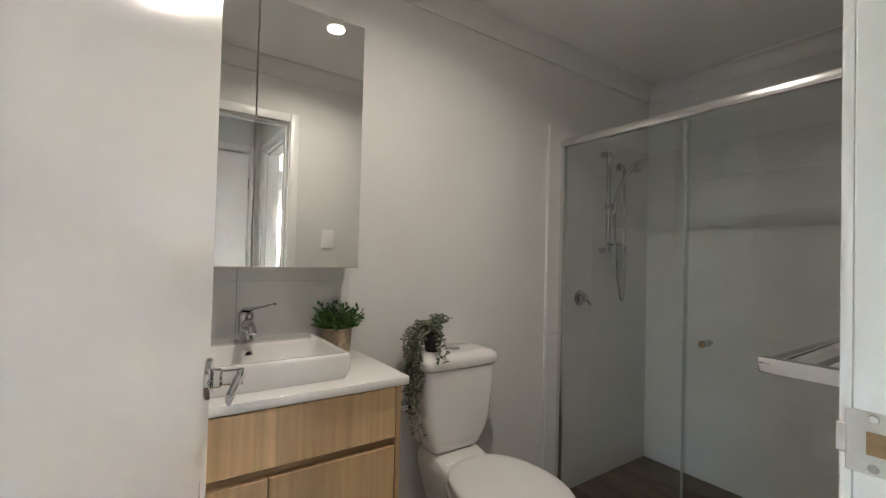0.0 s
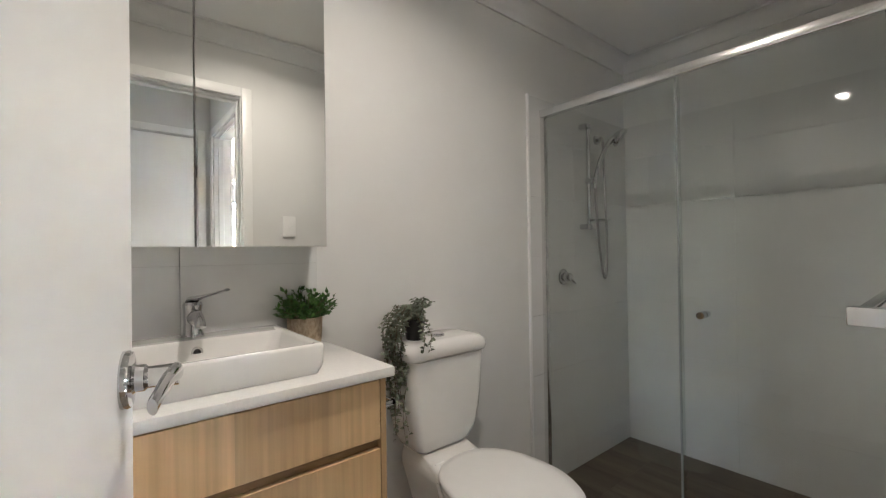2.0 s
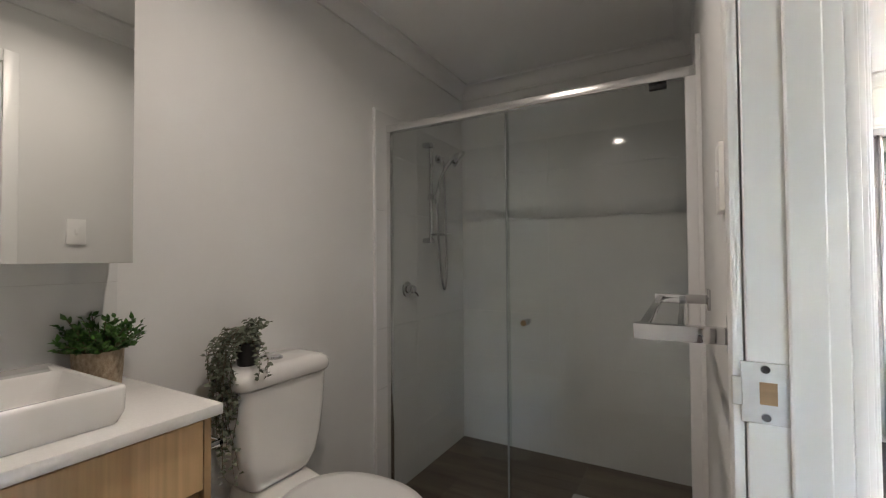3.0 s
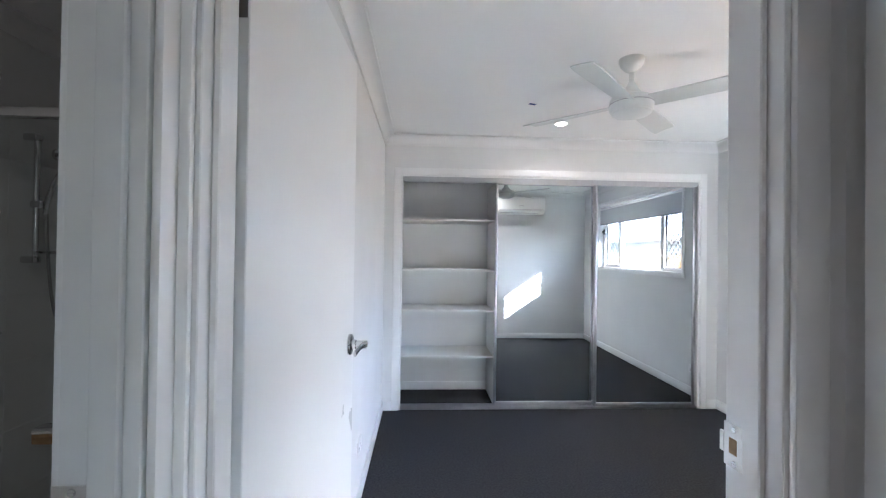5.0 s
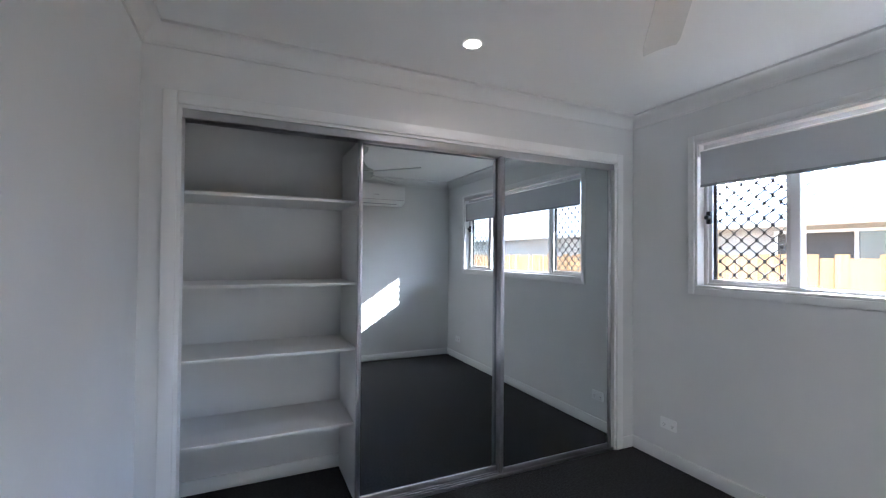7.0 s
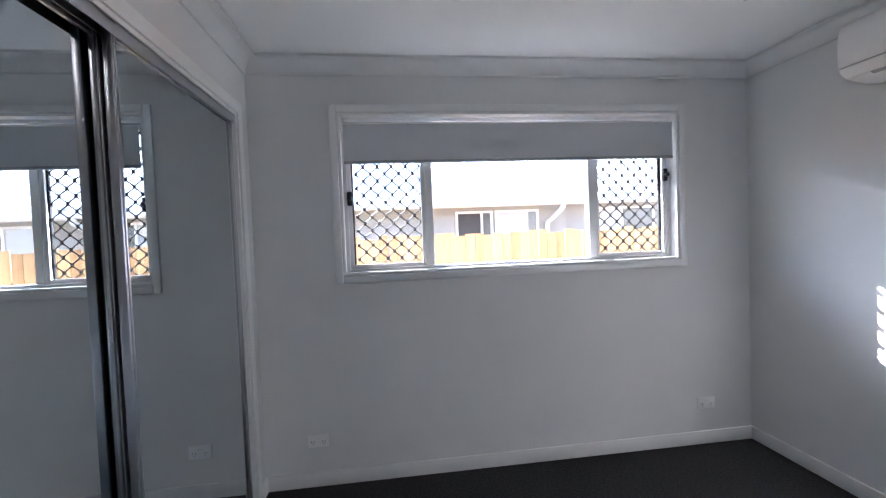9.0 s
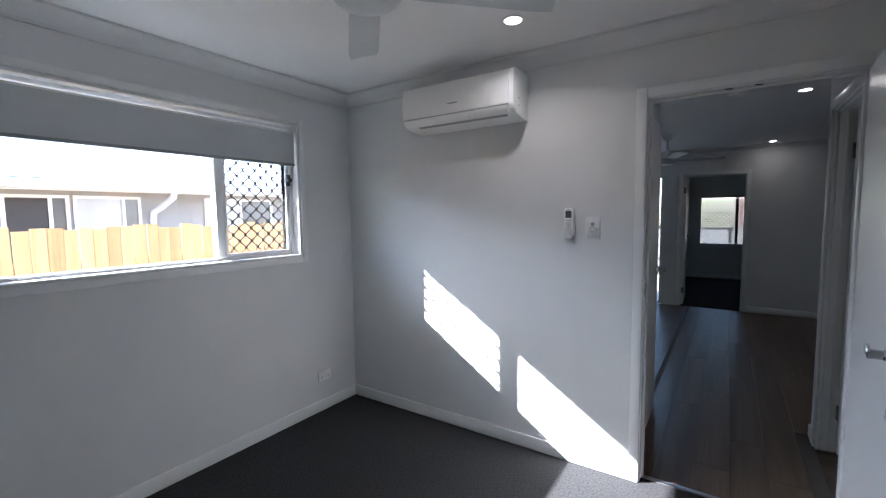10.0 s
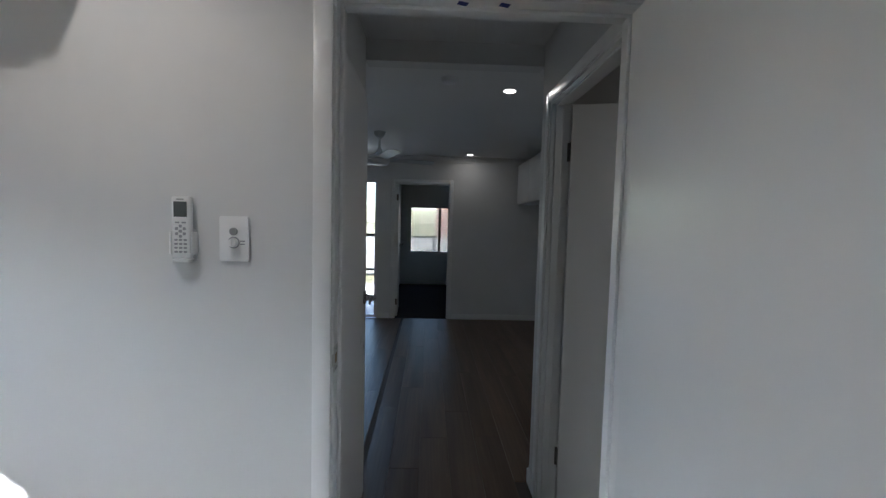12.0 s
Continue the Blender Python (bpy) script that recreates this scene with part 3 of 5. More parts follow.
for y0, y1, edge in ((gy0 + 0.035, MULL[0][0], gy0 + 0.035), (MULL[1][1], gy1 - 0.035, gy1 - 0.075)):
    sash = bmesh.new()
    for b in ((y0, y0 + 0.022, lo, hi), (y1 - 0.022, y1, lo, hi), (y0 + 0.022, y1 - 0.022, hi - 0.006, hi), (y0 + 0.022, y1 - 0.022, lo, lo + 0.022)):
        bx(sash, 2.650, 2.668, *b, r=0.002, seg=1)
    s = part("sash", sash, M_FRAME, win, "white sliding sash")
    p = part("pane", box(2.656, 2.661, y0 + 0.022, y1 - 0.022, lo + 0.022, hi - 0.006), M_GLASS, s)
    p.visible_shadow = False
    out = bmesh.new()
    for b in ((y0, y0 + (0.030 if edge < 1 else 0.022), lo, hi), (y1 - (0.022 if edge < 1 else 0.030), y1, lo, hi), (y0 + 0.014, y1 - 0.014, hi - 0.006, hi), (y0 + 0.014, y1 - 0.014, lo, lo + 0.010)):
        bx(out, 2.680, 2.697, *b, r=0.002, seg=1)
    scr = part("security_screen", out, M_BLACK, win, "black framed diamond security screen")
    bm = bmesh.new()
    ya, yb, za, zb = y0 + 0.022, y1 - 0.022, lo + 0.010, hi - 0.016
    PW, PH = 0.084, 0.084
    nz, ny = int((zb - za) / PH) + 2, int((yb - ya) / PW) + 2
    X = 2.689
    for i in range(-nz, ny + nz):
        for sgn in (1, -1):
            pts = []
            steps = 2 * nz
            for k in range(steps + 1):
                z = za + k * PH / 2
                y = ya + (i + sgn * 0.5 * k + (0 if sgn > 0 else 0.0)) * PW
                pts.append((y, z))
            for (ya1, za1), (yb1, zb1) in zip(pts, pts[1:]):
                if min(ya1, yb1) >= ya - 1e-6 and max(ya1, yb1) <= yb + 1e-6 and zb1 <= zb + 1e-6:
                    q = []
                    for j in range(5):
                        u = j / 4
                        bow = 0.05 * math.sin(2 * math.pi * u) * PW * 0.35
                        q.append((X + sgn * 0.0015, ya1 + (yb1 - ya1) * u - sgn * bow, za1 + (zb1 - za1) * u + bow))
                    sweep(bm, q, 0.0036, seg=5, up=(1, 0, 0), caps=False)
    for k in range(1, int((zb - za) / PH * 2)):
        for i in range(ny):
            y, z = ya + (i + 0.5 * (k % 2)) * PW, za + k * PH / 2
            if ya + 0.01 < y < yb - 0.01:
                sweep(bm, [(X, y, z - 0.012), (X, y, z - 0.006), (X, y, z + 0.006), (X, y, z + 0.012)], [0.003, 0.0078, 0.0078, 0.003], seg=6, up=(1, 0, 0))
    part("mesh_wire", bm, M_BLACK, scr, "black diamond wire mesh")
    bm = bmesh.new()
    for k in range(1, 2 * nz):
        for i in range(ny + 1):
            y, z = ya + (i + (k % 2) * 0.5) * PW, za + k * PH / 2
            if y < yb and z < zb:
                bx(bm, X - 0.004, X + 0.004, y - 0.0090, y + 0.0090, z - 0.0085, z + 0.0085, r=0.002, seg=1)
    part("mesh_clip", bm, M_BLACK, scr, "black mesh crossing clips")
    bm = bmesh.new()
    yl = y0 + 0.011 if edge < 1 else y1 - 0.011
    zl = 1.725 if edge < 1 else 1.630
    bx(bm, 2.628, 2.652, yl - 0.014, yl + 0.014, zl - 0.040, zl + 0.040, r=0.005)
    cyl(bm, (2.640, yl, zl), (2.608, yl, zl), 0.017, 0.013, 16)
    part("sash_lock", bm, M_BLACK, win, "black sash lock")

blind = thing("roller_blind", (2.6, 1.5, 2.08), "grey roller blind pulled a third down inside the window", "blind")
BY_0, BY_1 = WY0 + 0.026, WY1 - 0.026
bm = bmesh.new()
cyl(bm, (2.600, BY_0, 2.040), (2.600, BY_1, 2.040), 0.0165, seg=24)
part("roller_tube", bm, M_PLASTIC, blind, "white roller tube")
bm = bmesh.new()
bx(bm, 2.5820, 2.5835, BY_0 + 0.004, BY_1 - 0.004, 1.838, 2.043)
part("fabric", bm, M_BLIND, blind, "plain grey blockout fabric")
part("bottom_rail", box(2.577, 2.589, BY_0 + 0.004, BY_1 - 0.004, 1.820, 1.838, r=0.004), M_GREYPL, blind, "grey bottom rail")
for y in (BY_0 - 0.012, BY_1 + 0.004):
    part("bracket", box(2.580, 2.624, y, y + 0.008, 2.015, 2.093, r=0.002), M_PLASTIC, blind, "white end bracket")

# ---- wardrobe ----
arch = thing("wardrobe_frame", (1.05, RY1, 0), "white painted architrave around the wardrobe opening", "trim", kind="structure")
for b in ((-0.356, -0.298, 0, 2.118), (2.408, 2.466, 0, 2.118), (-0.298, 2.408, 2.060, 2.118)):
    part("architrave", box(b[0], b[1], RY1 - 0.013, RY1 - 0.001, b[2], b[3], r=0.004), M_TRIM, arch)
for b in ((-0.30, -0.282, 0.0, 2.045), (2.392, 2.41, 0.0, 2.045)):
    part("lining", box(b[0], b[1], RY1 - 0.001, RY1 + T, b[2], b[3]), M_TRIM, arch)
part("lining", box(-0.30, 2.41, RY1 - 0.001, RY1 + T, 2.045, 2.06), M_TRIM, arch)
track = thing("sliding_door_track", (1.05, RY1 + 0.05, 0), "silver aluminium top and bottom tracks for the mirror doors", "track", kind="structure")
top = bmesh.new()
bx(top, -0.281, 2.391, RY1 + 0.006, RY1 + 0.009, 2.004, 2.045)
bx(top, -0.281, 2.391, RY1 + 0.048, RY1 + 0.051, 2.010, 2.045)
bx(top, -0.281, 2.391, RY1 + 0.094, RY1 + 0.097, 2.004, 2.045)
bx(top, -0.281, 2.391, RY1 + 0.006, RY1 + 0.097, 2.041, 2.0445)
part("top_track", top, M_ALU, track)
bot = bmesh.new()
bx(bot, -0.281, 2.391, RY1 + 0.004, RY1 + 0.099, 0.001, 0.008)
for y in (0.004, 0.028, 0.050, 0.074, 0.096):
    bx(bot, -0.281, 2.391, RY1 + y, RY1 + y + 0.003, 0.008, 0.022)
part("bottom_track", bot, M_ALU, track)


def mirror_door(x0, x1, y):
    d = thing("sliding_mirror_door", ((x0 + x1) / 2, y, 0.02), "sliding wardrobe door with full mirror in silver frame", "mirror door", "wardrobe mirror doors")
    for b in ((x0, x0 + 0.024), (x1 - 0.024, x1)):
        bm = bmesh.new()
        bx(bm, b[0], b[1], y, y + 0.026, 0.022, 2.030, r=0.004)
        bx(bm, b[0] + 0.008, b[0] + 0.016, y - 0.004, y + 0.002, 0.03, 2.02, r=0.002)
        part("stile", bm, M_ALU, d, "silver aluminium stile")
    for z0, z1 in ((0.024, 0.052), (2.000, 2.030)):
        part("rail", box(x0 + 0.024, x1 - 0.024, y + 0.003, y + 0.023, z0, z1, r=0.002), M_ALU, d, "silver aluminium rail")
    part("mirror", box(x0 + 0.022, x1 - 0.022, y + 0.009, y + 0.015, 0.050, 2.003), M_MIRROR, d, "clear silver mirror")
    return d


mirror_door(0.548, 1.470, RY1 + 0.056)
mirror_door(1.445, 2.375, RY1 + 0.012)

shelves = thing("wardrobe_shelving", (0.1, 3.35, 0), "white melamine open wardrobe shelves, empty", "shelving")
part("side_panel", box(0.556, 0.574, 3.15, 3.586, 0.0, 2.02, r=0.001, seg=1), M_MELA, shelves)
part("side_panel", box(RX0 + 0.001, RX0 + 0.018, 3.15, 3.586, 0.0, 2.02, r=0.001, seg=1), M_MELA, shelves)
for z in (1.685, 1.222, 0.856, 0.436):
    part("shelf", box(RX0 + 0.018, 0.556, 3.17, 3.599, z - 0.016, z, r=0.001, seg=1), M_MELA, shelves)

# ---- ceiling fans ----
def fan(x, y, drop, radius, turn, label):
    f = thing("ceiling_fan", (x, y, CZ), label, "ceiling fan")
    z = CZ - drop
    part("canopy", lathe(bmesh.new(), [(0.062, CZ), (0.062, CZ - 0.012), (0.055, CZ - 0.035), (0.036, CZ - 0.058), (0.018, CZ - 0.070)], (x, y, 0)), M_FAN, f)
    bm = bmesh.new()
    cyl(bm, (x, y, CZ - 0.06), (x, y, z + 0.05), 0.0125)
    part("downrod", bm, M_FAN, f)
    part("yoke", lathe(bmesh.new(), [(0.018, z + 0.12), (0.034, z + 0.085), (0.060, z + 0.055), (0.085, z + 0.040)], (x, y, 0)), M_FAN, f)
    part("motor", lathe(bmesh.new(), [(0.085, z + 0.045), (0.104, z + 0.036), (0.108, z + 0.020), (0.108, z + 0.012), (0.106, z + 0.010), (0.106, z + 0.007), (0.108, z + 0.005), (0.108, z - 0.022), (0.100, z - 0.034)], (x, y, 0)), M_FAN, f)
    part("motor_cap", lathe(bmesh.new(), [(0.098, z - 0.033), (0.098, z - 0.039), (0.086, z - 0.048), (0.055, z - 0.056), (0.012, z - 0.058)], (x, y, 0)), M_FAN, f)
    part("seam_ring", lathe(bmesh.new(), [(0.1065, z + 0.0110), (0.1092, z + 0.0085), (0.1065, z + 0.0060)], (x, y, 0)), M_GREYPL, f)
    for k in range(4):
        a = radians(turn + 90 * k)
        bm = bmesh.new()
        n = 10
        cols = []
        for i in range(n + 1):
            u = i / n
            r = 0.085 + (radius - 0.085) * u
            w = 0.052 + 0.012 * u if i < n else 0.056
            pitch = radians(13 - 3 * u)
            row = []
            for j in range(5):
                v = j / 2 - 1
                zz = z + 0.018 - v * w * math.sin(pitch) - 0.004 * v * v
                row.append((r + (0.012 * v if i == n else 0), v * w * math.cos(pitch), zz))
            cols.append(row)
        rot = Matrix.Translation((x, y, 0)) @ pose(0, 0, 0, 0, 0, math.degrees(a))
        up = [[bm.verts.new(rot @ Vector(p)) for p in row] for row in cols]
        dn = [[bm.verts.new(rot @ (Vector(p) - Vector((0, 0, 0.006)))) for p in row] for row in cols]
        for g in (up, dn):
            for ra, rb in zip(g, g[1:]):
                for j in range(4):
                    bm.faces.new((ra[j], ra[j + 1], rb[j + 1], rb[j]))
        for j in range(4):
            bm.faces.new((up[0][j], up[0][j + 1], dn[0][j + 1], dn[0][j]))
            bm.faces.new((up[n][j], up[n][j + 1], dn[n][j + 1], dn[n][j]))
        for i in range(n):
            for j in (0, 4):
                bm.faces.new((up[i][j], up[i + 1][j], dn[i + 1][j], dn[i][j]))
        part("blade", bm, M_FAN, f, "white moulded blade")
    return f


fan(0.97, 1.455, 0.245, 0.605, 45, "white four blade ceiling fan at rest in bedroom")
fan(0.70, -3.45, 0.30, 0.62, 20, "white four blade ceiling fan at rest in living room")

# ---- fittings on the bedroom walls ----
def rounded_rect(x0, x1, y0, y1, r, n=5):
    out = []
    for cx, cy, a0 in ((x1 - r, y1 - r, 0), (x0 + r, y1 - r, 90), (x0 + r, y0 + r, 180), (x1 - r, y0 + r, 270)):
        out += [(cx + r * math.cos(radians(a0 + 90 * k / n)), cy + r * math.sin(radians(a0 + 90 * k / n))) for k in range(n + 1)]
    return out


def wall_plate(name, m, w, h, label, category, kind_of="socket", group=""):
    """A plate in the local xz plane, facing local -y."""
    t = thing(name, m, label, category, group)
    flat = Matrix(((1, 0, 0, 0), (0, 0, -1, 0), (0, 1, 0, 0), (0, 0, 0, 1)))
    part("plate", extrude_outline(bmesh.new(), rounded_rect(-w / 2, w / 2, -h / 2, h / 2, 0.004), 0.0, 0.009, 0.003, m=flat), M_PLASTIC, t, local=True)
    def rocker(x, z, a=0.007, b=0.014):
        part("rocker", box(x - a, x + a, -0.0125, -0.008, z - b, z + b, r=0.002), M_PLASTIC, t, local=True)
    def slot(x, z, turn):
        bm = bmesh.new()
        bx(bm, -0.0012, 0.0012, -0.0098, -0.0088, -0.0045, 0.0045)
        bmesh.ops.transform(bm, matrix=Matrix.Translation((x, 0, z)) @ pose(0, 0, 0, 0, turn, 0), verts=bm.verts)
        # raised dark bar painted as the shade in a pin slot
        part("slot", bm, M_DARK, t, local=True)
    if kind_of == "socket":
        for cx in (-0.030, 0.030):
            slot(cx - 0.007, -0.004, 25)
            slot(cx + 0.007, -0.004, -25)
            slot(cx, -0.017, 0)
        rocker(-0.008, 0.018, 0.006, 0.009)
        rocker(0.008, 0.018, 0.006, 0.009)
    elif kind_of == "dimmer":
        bm = bmesh.new()
        cyl(bm, (0, -0.008, -0.010), (0, -0.024, -0.010), 0.0125, 0.0105, 24)
        bx(bm, -0.0014, 0.0014, -0.0258, -0.023, -0.018, -0.002, r=0.0005, seg=1)
        part("dial", bm, M_PLASTIC, t, "white fan speed dial", local=True)
        part("dial_ring", lathe(bmesh.new(), [(0.0160, 0.0), (0.0160, 0.0012), (0.0128, 0.0016), (0.0128, 0.0)], m=flat @ Matrix.Translation((0, -0.010, 0.0085))), M_SLOT, t, "grey ring round the dial", local=True)
        part("push_button", lathe(bmesh.new(), [(0.0105, 0.0), (0.0105, 0.004), (0.0088, 0.0055), (0.0020, 0.0058)], m=flat @ Matrix.Translation((0, 0.020, 0.0085))), M_SLOT, t, "small round grey push button", local=True)
        for z in (-0.006, -0.014):
            part("dial_mark", box(0.017, 0.030, -0.0098, -0.0088, z - 0.0016, z + 0.0016), M_GREYPL, t, "small grey dial marking", local=True)
    else:
        rocker(0.0, 0.0)
    return t


wall_plate("power_outlet", pose(RX1, 2.735, 0.262, 0, 0, -90), 0.116, 0.072, "white double power outlet on window wall by wardrobe", "power outlet", group="bedroom outlets")
wall_plate("power_outlet", pose(RX1, 0.325, 0.262, 0, 0, -90), 0.116, 0.072, "white double power outlet on window wall by corner", "power outlet", group="bedroom outlets")
wall_plate("power_outlet", pose(RX0, 1.66, 0.315, 0, 0, 90), 0.116, 0.072, "white double power outlet behind the open bedroom door", "power outlet", group="bedroom outlets")
wall_plate("fan_switch", pose(0.678, 0, 1.390, 0, 0, 180), 0.076, 0.122, "white switch plate with fan dial beside the doorway", "switch", "dimmer")
wall_plate("light_switch", pose(BX1, 0.095, 1.350, 0, 0, -90), 0.074, 0.118, "white light switch on bathroom wall above towel rail", "switch", "light")

RMX = 0.808
remote = thing("remote_control", (RMX, 0.0, 1.42), "white air conditioner remote in a wall holder", "remote control")
part("holder_back", box(RMX - 0.028, RMX + 0.028, 0.0, 0.004, 1.332, 1.414, r=0.0015, seg=1), M_PLASTIC, remote, "white plastic wall holder")
for x in (RMX - 0.031, RMX + 0.026):
    part("holder_arm", box(x, x + 0.005, 0.0, 0.026, 1.346, 1.406, r=0.0018, seg=1), M_PLASTIC, remote)
part("holder_foot", box(RMX - 0.022, RMX + 0.022, 0.0, 0.030, 1.326, 1.335, r=0.002, seg=1), M_PLASTIC, remote)
part("case", box(RMX - 0.0245, RMX + 0.0245, 0.007, 0.027, 1.335, 1.501, r=0.006, seg=3), M_PLASTIC, remote, "white plastic case")
part("brand_bar", box(RMX - 0.009, RMX + 0.009, 0.0268, 0.0275, 1.4905, 1.4935), M_GREYPL, remote, "small dark maker's bar")
part("display", box(RMX - 0.017, RMX + 0.017, 0.0268, 0.0278, 1.446, 1.486, r=0.0003, seg=1), M_SCREEN, remote, "dark grey display")


def key(x, z, w, h, label=""):
    part("button", extrude_outline(bmesh.new(), rounded_rect(RMX + x - w, RMX + x + w, -z - h, -z + h, min(w, h) * 0.8, 3), 0.0262, 0.0285, 0.0005, 1, m=Matrix(((1, 0, 0, 0), (0, 0, 1, 0), (0, -1, 0, 0), (0, 0, 0, 1)))), M_SLOT, remote, label)


for x in (-0.009, 0.008):
    key(x, 1.431, 0.0055, 0.0022)
for k in range(6):
    key(0.0115 * math.cos(radians(60 * k + 30)), 1.408 + 0.0135 * math.sin(radians(60 * k + 30)), 0.0040, 0.0040)
key(0.0, 1.408, 0.0045, 0.0040)
for r in range(4):
    for c in range(3):
        key(-0.012 + 0.012 * c, 1.385 - 0.0105 * r, 0.0042, 0.0027)

# split air conditioner
AX0, AX1 = 1.065, 1.850
ac = thing("air_conditioner", ((AX0 + AX1) / 2, 0, 2.0), "white split system air conditioner on wall beside doorway", "air conditioner")


def along_x(outline, x0, x1, r=0.0):
    bm = bmesh.new()
    a = [bm.verts.new((x0, y, z)) for y, z in outline]
    b = [bm.verts.new((x1, y, z)) for y, z in outline]
    bm.faces.new(a)
    bm.faces.new(b[::-1])
    n = len(a)
    for k in range(n):
        bm.faces.new((a[k], a[(k + 1) % n], b[(k + 1) % n], b[k]))
    if r:
        ends = [e for e in bm.edges if abs(e.verts[0].co.x - e.verts[1].co.x) < 1e-6]
        bmesh.ops.bevel(bm, geom=ends, offset=r, segments=2, affect="EDGES", profile=0.5)
    return bm


body = [(0.0, 2.020), (0.0, 2.285), (0.165, 2.287), (0.190, 2.280), (0.203, 2.262), (0.208, 2.220), (0.210, 2.150), (0.209, 2.090), (0.200, 2.066), (0.172, 2.042), (0.120, 2.026), (0.060, 2.020)]
part("body", along_x(body, AX0, AX1, 0.006), M_PLASTIC, ac)
part("front_panel", along_x([(0.2090, 2.090), (0.2125, 2.090), (0.2140, 2.15), (0.2118, 2.225), (0.206, 2.264), (0.199, 2.276), (0.195, 2.272), (0.204, 2.25)], AX0 + 0.028, AX1 - 0.004, 0.002), M_PLASTIC, ac, "glossy white front panel")
part("louvre", along_x([(0.206, 2.080), (0.2150, 2.076), (0.2065, 2.058), (0.180, 2.037), (0.170, 2.038), (0.190, 2.058)], AX0 + 0.035, AX1 - 0.01, 0.002), M_PLASTIC, ac, "white closed air louvre")
# solid grey strip, coloured as the shade of a gap
part("gap_shade_strip", along_x([(0.205, 2.0880), (0.2112, 2.0855), (0.2105, 2.0815), (0.204, 2.082)], AX0 + 0.03, AX1 - 0.008), M_SLOT, ac, "grey strip painted as the shaded gap above louvre")
# another raised strip; its grey stands for shade inside the outlet
part("slot_shade_strip", along_x([(0.146, 2.0310), (0.166, 2.0375), (0.165, 2.0405), (0.145, 2.0345)], AX0 + 0.06, AX1 - 0.10), M_GREYPL, ac, "grey strip painted as the shaded outlet slot")
part("nameplate", box(1.43, 1.50, 0.2130, 0.2142, 2.140, 2.147), M_GREYPL, ac, "small grey nameplate")
for z in (2.085, 2.125):
    part("side_screw", box(AX0 - 0.002, AX0 + 0.002, 0.13, 0.138, z - 0.004, z + 0.004), M_GREYPL, ac)

# bits of tape left by the painters
def tape(x0, x1, y0, y1, z0, z1, label):
    bm = bx(bmesh.new(), x0, x1, y0, y1, z0, z1)
    bmesh.ops.rotate(bm, verts=bm.verts, cent=((x0 + x1) / 2, (y0 + y1) / 2, (z0 + z1) / 2), matrix=Matrix.Rotation(radians(17), 3, "Z"))
    return tagged(new("tape_scrap", mesh_of("tape_scrap", bm, M_TAPE)), label, "tape", "tape scraps")


tape(0.605, 0.655, 2.140, 2.163, CZ - 0.0016, CZ - 0.0002, "scrap of blue masking tape stuck on the ceiling")
for x in (0.075, -0.040):
    tape(x - 0.014, x + 0.014, -0.035, -0.017, 2.0436, 2.0448, "scrap of blue masking tape on the door head")

# ---- bathroom ----
def tiles(parent, axis, face, u0, u1, v0, v1, us, vs, d=0.010, gap=0.0009, material=None):
    """Tiles on a wall (axis x or y) or floor (axis z) between the joints us and vs, each its own piece."""
    cache = {}
    for a, b in zip(us, us[1:]):
        for c, e in zip(vs, vs[1:]):
            w, h = round(b - a - gap, 4), round(e - c - gap, 4)
            if w < 0.01 or h < 0.01:
                continue
            if (w, h) not in cache:
                dims = {"x": (-d, 0, -w / 2, w / 2, -h / 2, h / 2), "X": (0, d, -w / 2, w / 2, -h / 2, h / 2), "y": (-w / 2, w / 2, -d, 0, -h / 2, h / 2), "z": (-w / 2, w / 2, -h / 2, h / 2, -d, 0)}[axis]
                cache[(w, h)] = mesh_of("tile", box(*dims, r=0.0004, seg=1), material or M_TILE)
            o = new("tile", cache[(w, h)])
            o.parent = parent
            u, v = (a + b) / 2, (c + e) / 2
            o.location = {"x": (face, u, v), "X": (face, u, v), "y": (u, face, v), "z": (u, v, face)}[axis]


def steps(a, b, first, size):
    out, k = [a], first
    while k < b - 0.02:
        if k > a + 0.02:
            out.append(k)
        k += size
    return out + [b]


# shower screen
SY = 0.992
screen = thing("shower_screen", (-1.25, SY, 0), "frameless look glass shower screen in bright aluminium frame", "shower screen")
M_BRIGHT = mat("bright_anodised_aluminium", (0.78, 0.78, 0.78), 0.20, 1.0, var=0.03, scale=30, rvar=0.05)
part("wall_channel", box(-1.928, -1.904, SY - 0.014, SY + 0.014, 0.0, 1.892, r=0.003), M_BRIGHT, screen)
part("wall_channel", box(-0.582, -0.536, SY - 0.016, SY + 0.016, 0.0, 1.892, r=0.003), M_FRAME, screen, "white wall channel")
part("head_rail", box(-1.928, -0.536, SY - 0.022, SY + 0.020, 1.866, 1.904, r=0.006, seg=3), M_BRIGHT, screen)
part("sill", box(-1.904, -0.582, SY - 0.013, SY + 0.013, -0.012, 0.012, r=0.003), M_BRIGHT, screen)
p = part("fixed_pane", box(-1.905, -1.262, SY - 0.007, SY - 0.001, 0.012, 1.868, r=0.0008, seg=1), M_SHOWER, screen, "clear fixed glass pane")
p.visible_shadow = False
door = part("glass_door", box(-1.280, -0.584, SY + 0.003, SY + 0.009, 0.018, 1.862, r=0.0008, seg=1), M_SHOWER, screen, "clear glass door")
door.visible_shadow = False
part("edge_strip", box(-1.283, -1.277, SY - 0.001, SY + 0.011, 0.018, 1.862, r=0.001, seg=1), M_GREYPL, screen, "grey edge seal")
bm = bmesh.new()
cyl(bm, (-1.195, SY - 0.030, 0.935), (-1.195, SY + 0.003, 0.935), 0.0135, seg=24)
